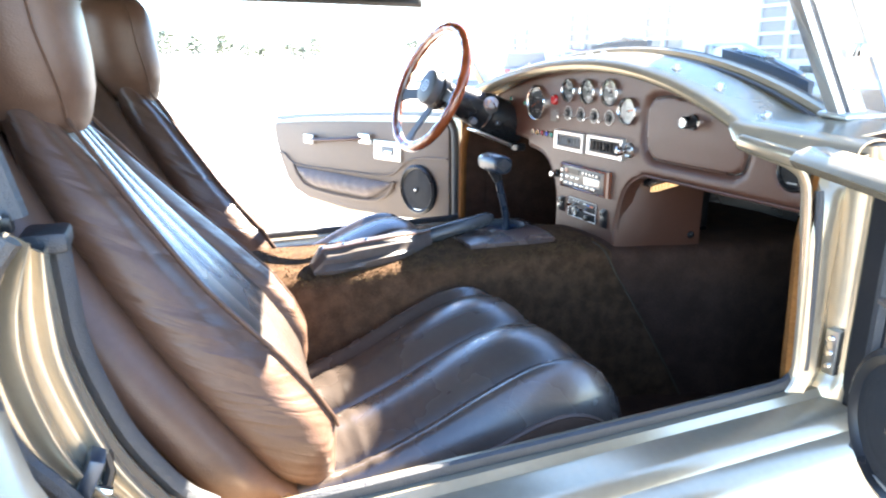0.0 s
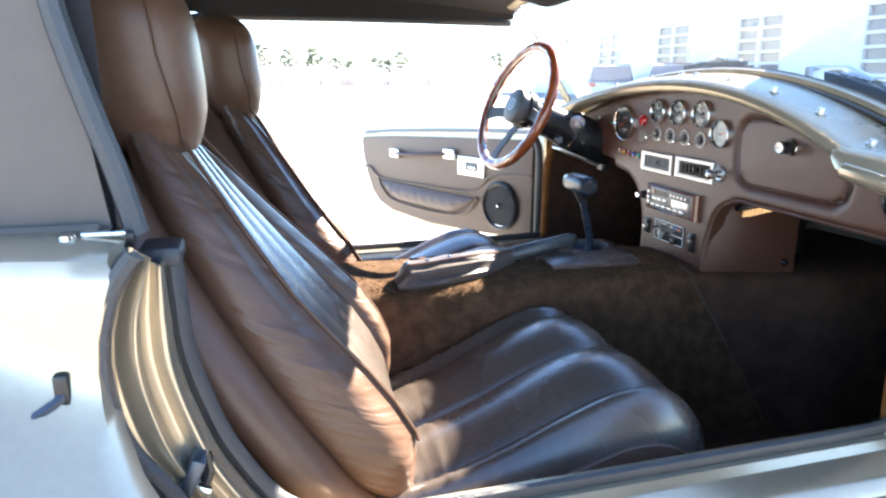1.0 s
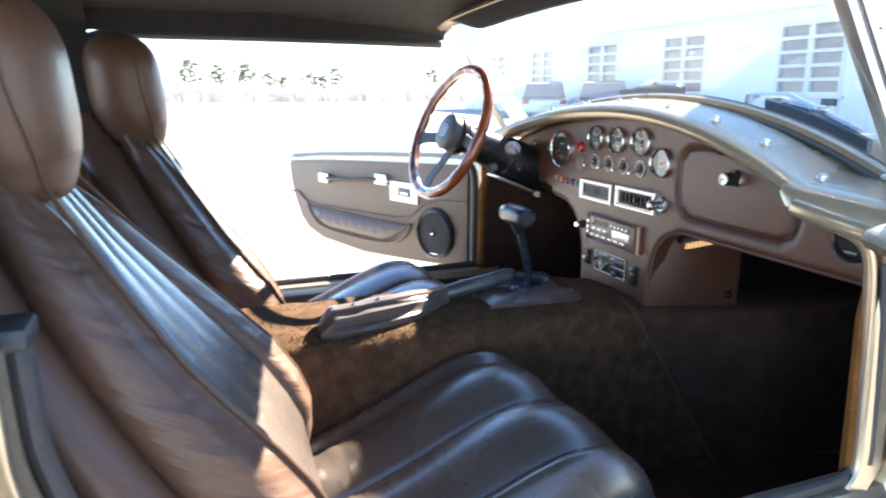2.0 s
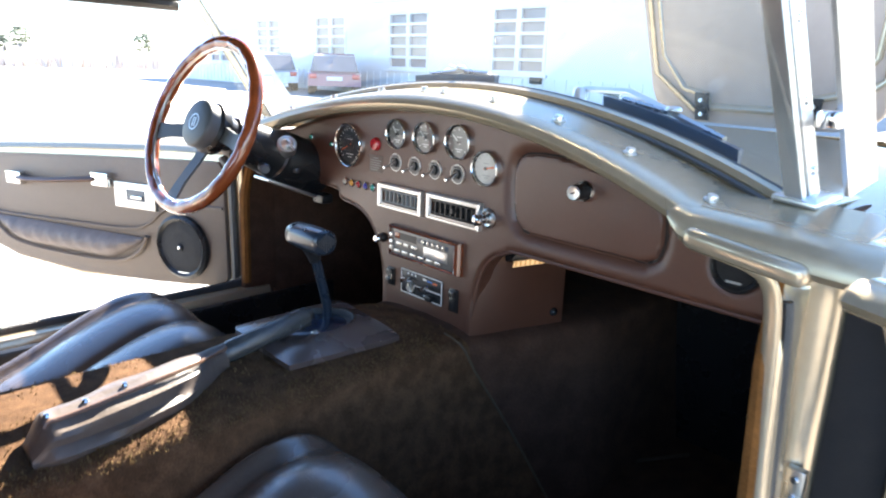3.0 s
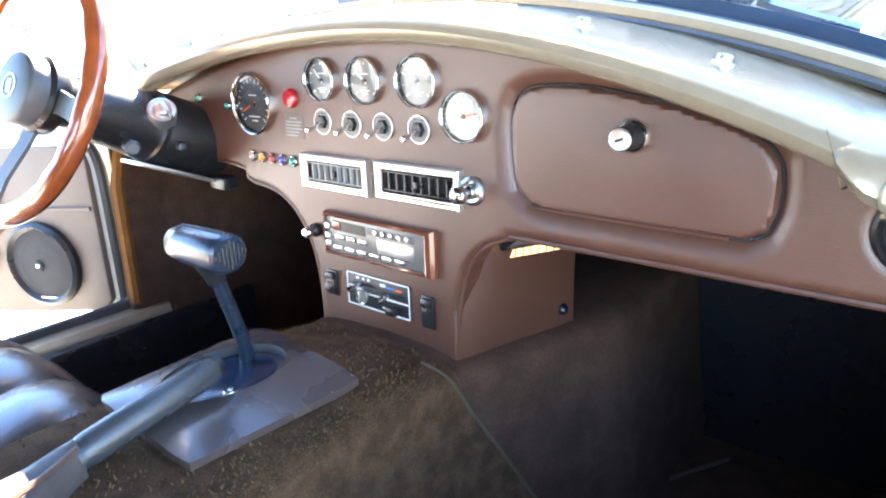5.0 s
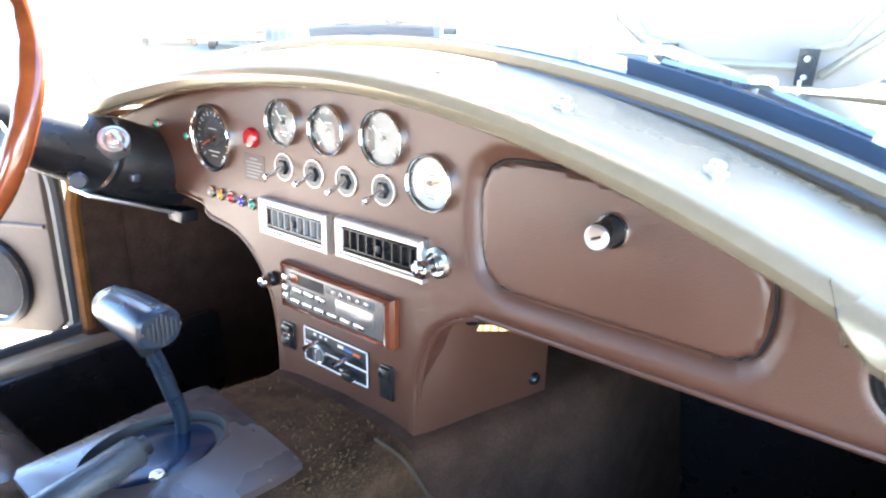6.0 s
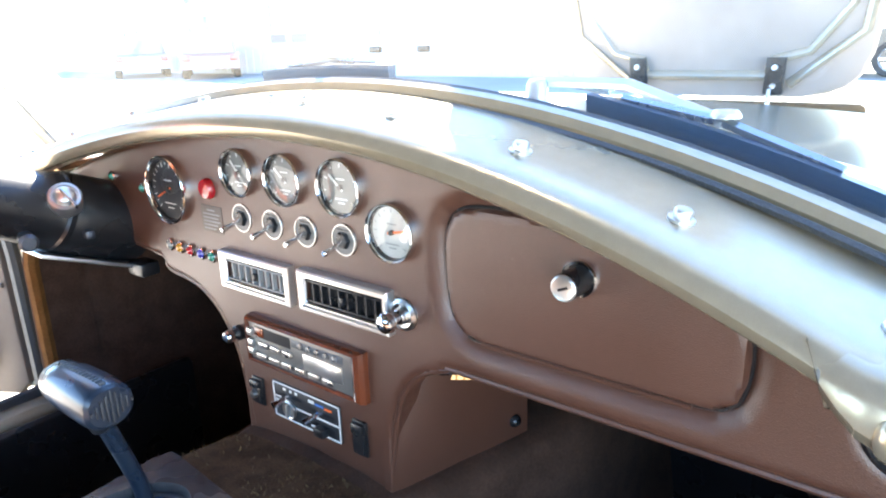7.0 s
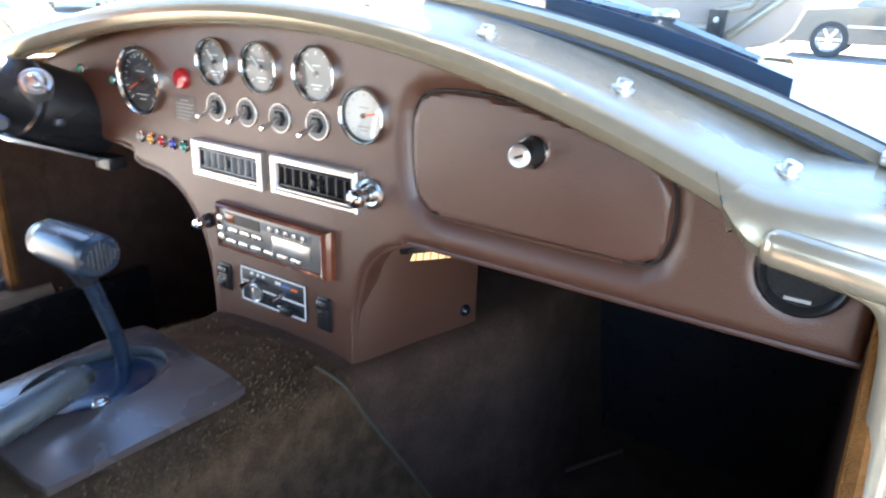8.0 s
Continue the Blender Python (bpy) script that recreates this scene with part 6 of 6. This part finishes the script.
def vehicle(name, label, paint, at, yaw, length, height, wide):
    """A parked car or van: sculpted body, glasshouse, wheels, lights."""
    v = thing(name, label, "car", at)
    L, W, H = length, wide, height
    prof = [(0.0, 0.30), (0.01, 0.55), (0.05, 0.62), (0.27, 0.66), (0.36, 0.98), (0.42, 1.0), (0.80, 1.0), (0.92, 0.66), (0.99, 0.60), (1.0, 0.30)]
    rot = Matrix.Translation(at) @ Matrix.Rotation(yaw, 4, "Z")

    def shell(points, w0, w1):
        rings = []
        for k, w in ((-1, w0), (-0.94, w1), (0.94, w1), (1, w0)):
            rings.append([rot @ Vector(((0.5 - u) * L, k * W / 2, z)) for u, z in points])
        return loft(rings)
    body = part("body", shell([(0.0, 0.30), (0.0, 0.34 * H + 0.2), (0.04, 0.50 * H), (0.27, 0.56 * H), (0.92, 0.58 * H), (0.99, 0.5 * H), (1.0, 0.30)], 0, 0), paint, v)
    rings = []
    for k, sh in ((-0.92, 1), (-0.78, 0), (0.78, 0), (0.92, 1)):
        pts = [(0.25, 0.56 * H), (0.36, 0.95 * H), (0.44, H), (0.80, H), (0.86, 0.95 * H), (0.93, 0.575 * H)]
        rings.append([rot @ Vector(((0.5 - u) * L, k * W / 2, z if z < 0.6 * H or not sh else 0.6 * H + (z - 0.6 * H) * 0.02)) for u, z in pts])
    part("cabin", loft(rings), M["window"], v, "dark tinted glasshouse")
    part("roof", box((-0.30 * L, -W * 0.39, H - 0.03), (0.08 * L, W * 0.39, H + 0.02), 0.02, rot), paint, v)
    for ux in (0.19, 0.80):
        for k in (-1, 1):
            r = 0.37 if H > 1.6 else 0.32
            m = rot @ Matrix.Translation(((0.5 - ux) * L, k * (W / 2 - 0.10), r)) @ Matrix.Rotation(-k * math.pi / 2, 4, "X")
            wheel = part("wheel", lathe([(r - 0.12, 0.12), (r - 0.02, 0.12), (r, 0.09), (r, -0.09), (r - 0.1, -0.11)], m, 28), M["tyre"], v, "black tyre")
            rim = lathe([(0, 0.10), (0.05, 0.105), (0.07, 0.08), (r - 0.16, 0.07), (r - 0.12, 0.12), (r - 0.11, 0.115)], m, 28)
            for q in range(6):
                box((0.05, -0.028, 0.085), (r - 0.13, 0.028, 0.118), 0.008, m @ Matrix.Rotation(q * math.pi / 3, 4, "Z"), rim)
            part("rim", rim, M["alu"], wheel, "bright alloy rim")
    for k in (-1, 1):
        part("headlamp", box((0.47 * L, k * W * 0.36 - 0.2, 0.40 * H), (0.503 * L, k * W * 0.36 + 0.2, 0.49 * H), 0.02, rot), M["alu"], v, "bright headlamp")
        part("tail_lamp", box((-0.503 * L, k * W * 0.40 - 0.12, 0.40 * H), (-0.49 * L, k * W * 0.40 + 0.12, 0.52 * H), 0.02, rot), M["red"], v, "red tail lamp")
        part("side_strip", box((-0.35 * L, k * W / 2 - 0.01, 0.34 * H), (0.25 * L, k * W / 2 + 0.012, 0.36 * H), 0.004, rot), M["chrome"], v)
    part("bumper", box((0.48 * L, -W * 0.47, 0.22), (0.512 * L, W * 0.47, 0.45), 0.03, rot), paint, v)
    part("grille", box((0.49 * L, -W * 0.22, 0.36 * H), (0.508 * L, W * 0.22, 0.50 * H), 0.01, rot), M["chrome"], v)
    part("number_plate", box((-0.506 * L, -0.26, 0.36 * H), (-0.499 * L, 0.26, 0.36 * H + 0.13), 0, rot), M["white"], v)
    return v


vehicle("parked_suv", "black sport utility vehicle parked on the lot", M["suv"], (18.2, 0.62, 0), math.pi / 2, 5.0, 1.85, 1.95)
vehicle("parked_car", "maroon saloon parked before the warehouse", M["maroon"], (14.6, 21.5, 0), 0.97, 4.4, 1.35, 1.75)
vehicle("parked_car", "grey saloon parked before the warehouse", M["greycar"], (14.0, 24.9, 0), 1.08, 4.3, 1.35, 1.75)

pole = thing("lamp_pole", "slim grey metal lamp pole on the lot", "pole", (12.8, 47.3, 0))
part("shaft", tube([(12.8, 47.3, 0), (12.8, 47.3, 7.5)], [0.09, 0.06], 10), M["steel"], pole)
part("arm", tube([(12.8, 47.3, 7.4), (12.8, 46.2, 7.7)], 0.04, 8), M["steel"], pole)


def pine(x, y, h, seed):
    rnd = random.Random(seed)
    t = thing("pine_tree", "distant green pine with an uneven crown", "tree", (x, y, 0), "far pines")
    part("trunk", tube([(x, y, 0), (x + 0.04, y, h * 0.5), (x, y, h * 0.92)], [0.09, 0.06, 0.02], 7), M["bark"], t)
    bm = bmesh.new()
    for i in range(130):
        k = rnd.random()
        z = h * (0.46 + 0.52 * k)
        r = h * 0.30 * math.sin(math.pi * (0.16 + 0.76 * k)) ** 0.8 * (0.25 + 0.85 * rnd.random())
        a = rnd.random() * 6.28
        p = Vector((x + r * math.cos(a) * (1.25 if a < 3 else 0.85), y + r * math.sin(a), z))
        made = bmesh.ops.create_icosphere(bm, subdivisions=1, radius=h * (0.018 + 0.034 * rnd.random()), matrix=Matrix.Translation(p) @ Matrix.Diagonal((1.6, 1.4, 0.5, 1)))
        for v in made["verts"]:
            v.co += Vector((rnd.uniform(-1, 1), rnd.uniform(-1, 1), rnd.uniform(-1, 1))) * h * 0.016
    part("crown", bm, M["leaf"], t, "", False)


for i, (x, h) in enumerate(((1.2, 3.7), (3.7, 3.3), (6.0, 3.6), (8.2, 2.7), (12.0, 2.7), (14.6, 3.2), (24.3, 3.2), (13.2, 2.5), (9.6, 2.4))):
    pine(x, 66 + (i * 37 % 11) * 0.1, h, i)
rnd = random.Random(5)
bm = bmesh.new()
for i in range(1100):
    x, y = rnd.uniform(-24, 30), 61 + rnd.uniform(0, 4)
    h = 1.55 + 0.25 * math.sin(x * 0.7) + 0.15 * math.sin(x * 1.9) + rnd.uniform(-0.3, 0.3)
    tube([(x, y, 0), (x + rnd.uniform(-0.15, 0.15), y, h * 0.5), (x + rnd.uniform(-0.4, 0.4), y, h)], [0.05, 0.09, 0.015], 4, bm)
tagged(part("far_woods", bm, M["twig"], None, "", False), "bare pinkish winter woods at the edge of the lot", "woods", "", "stuff")
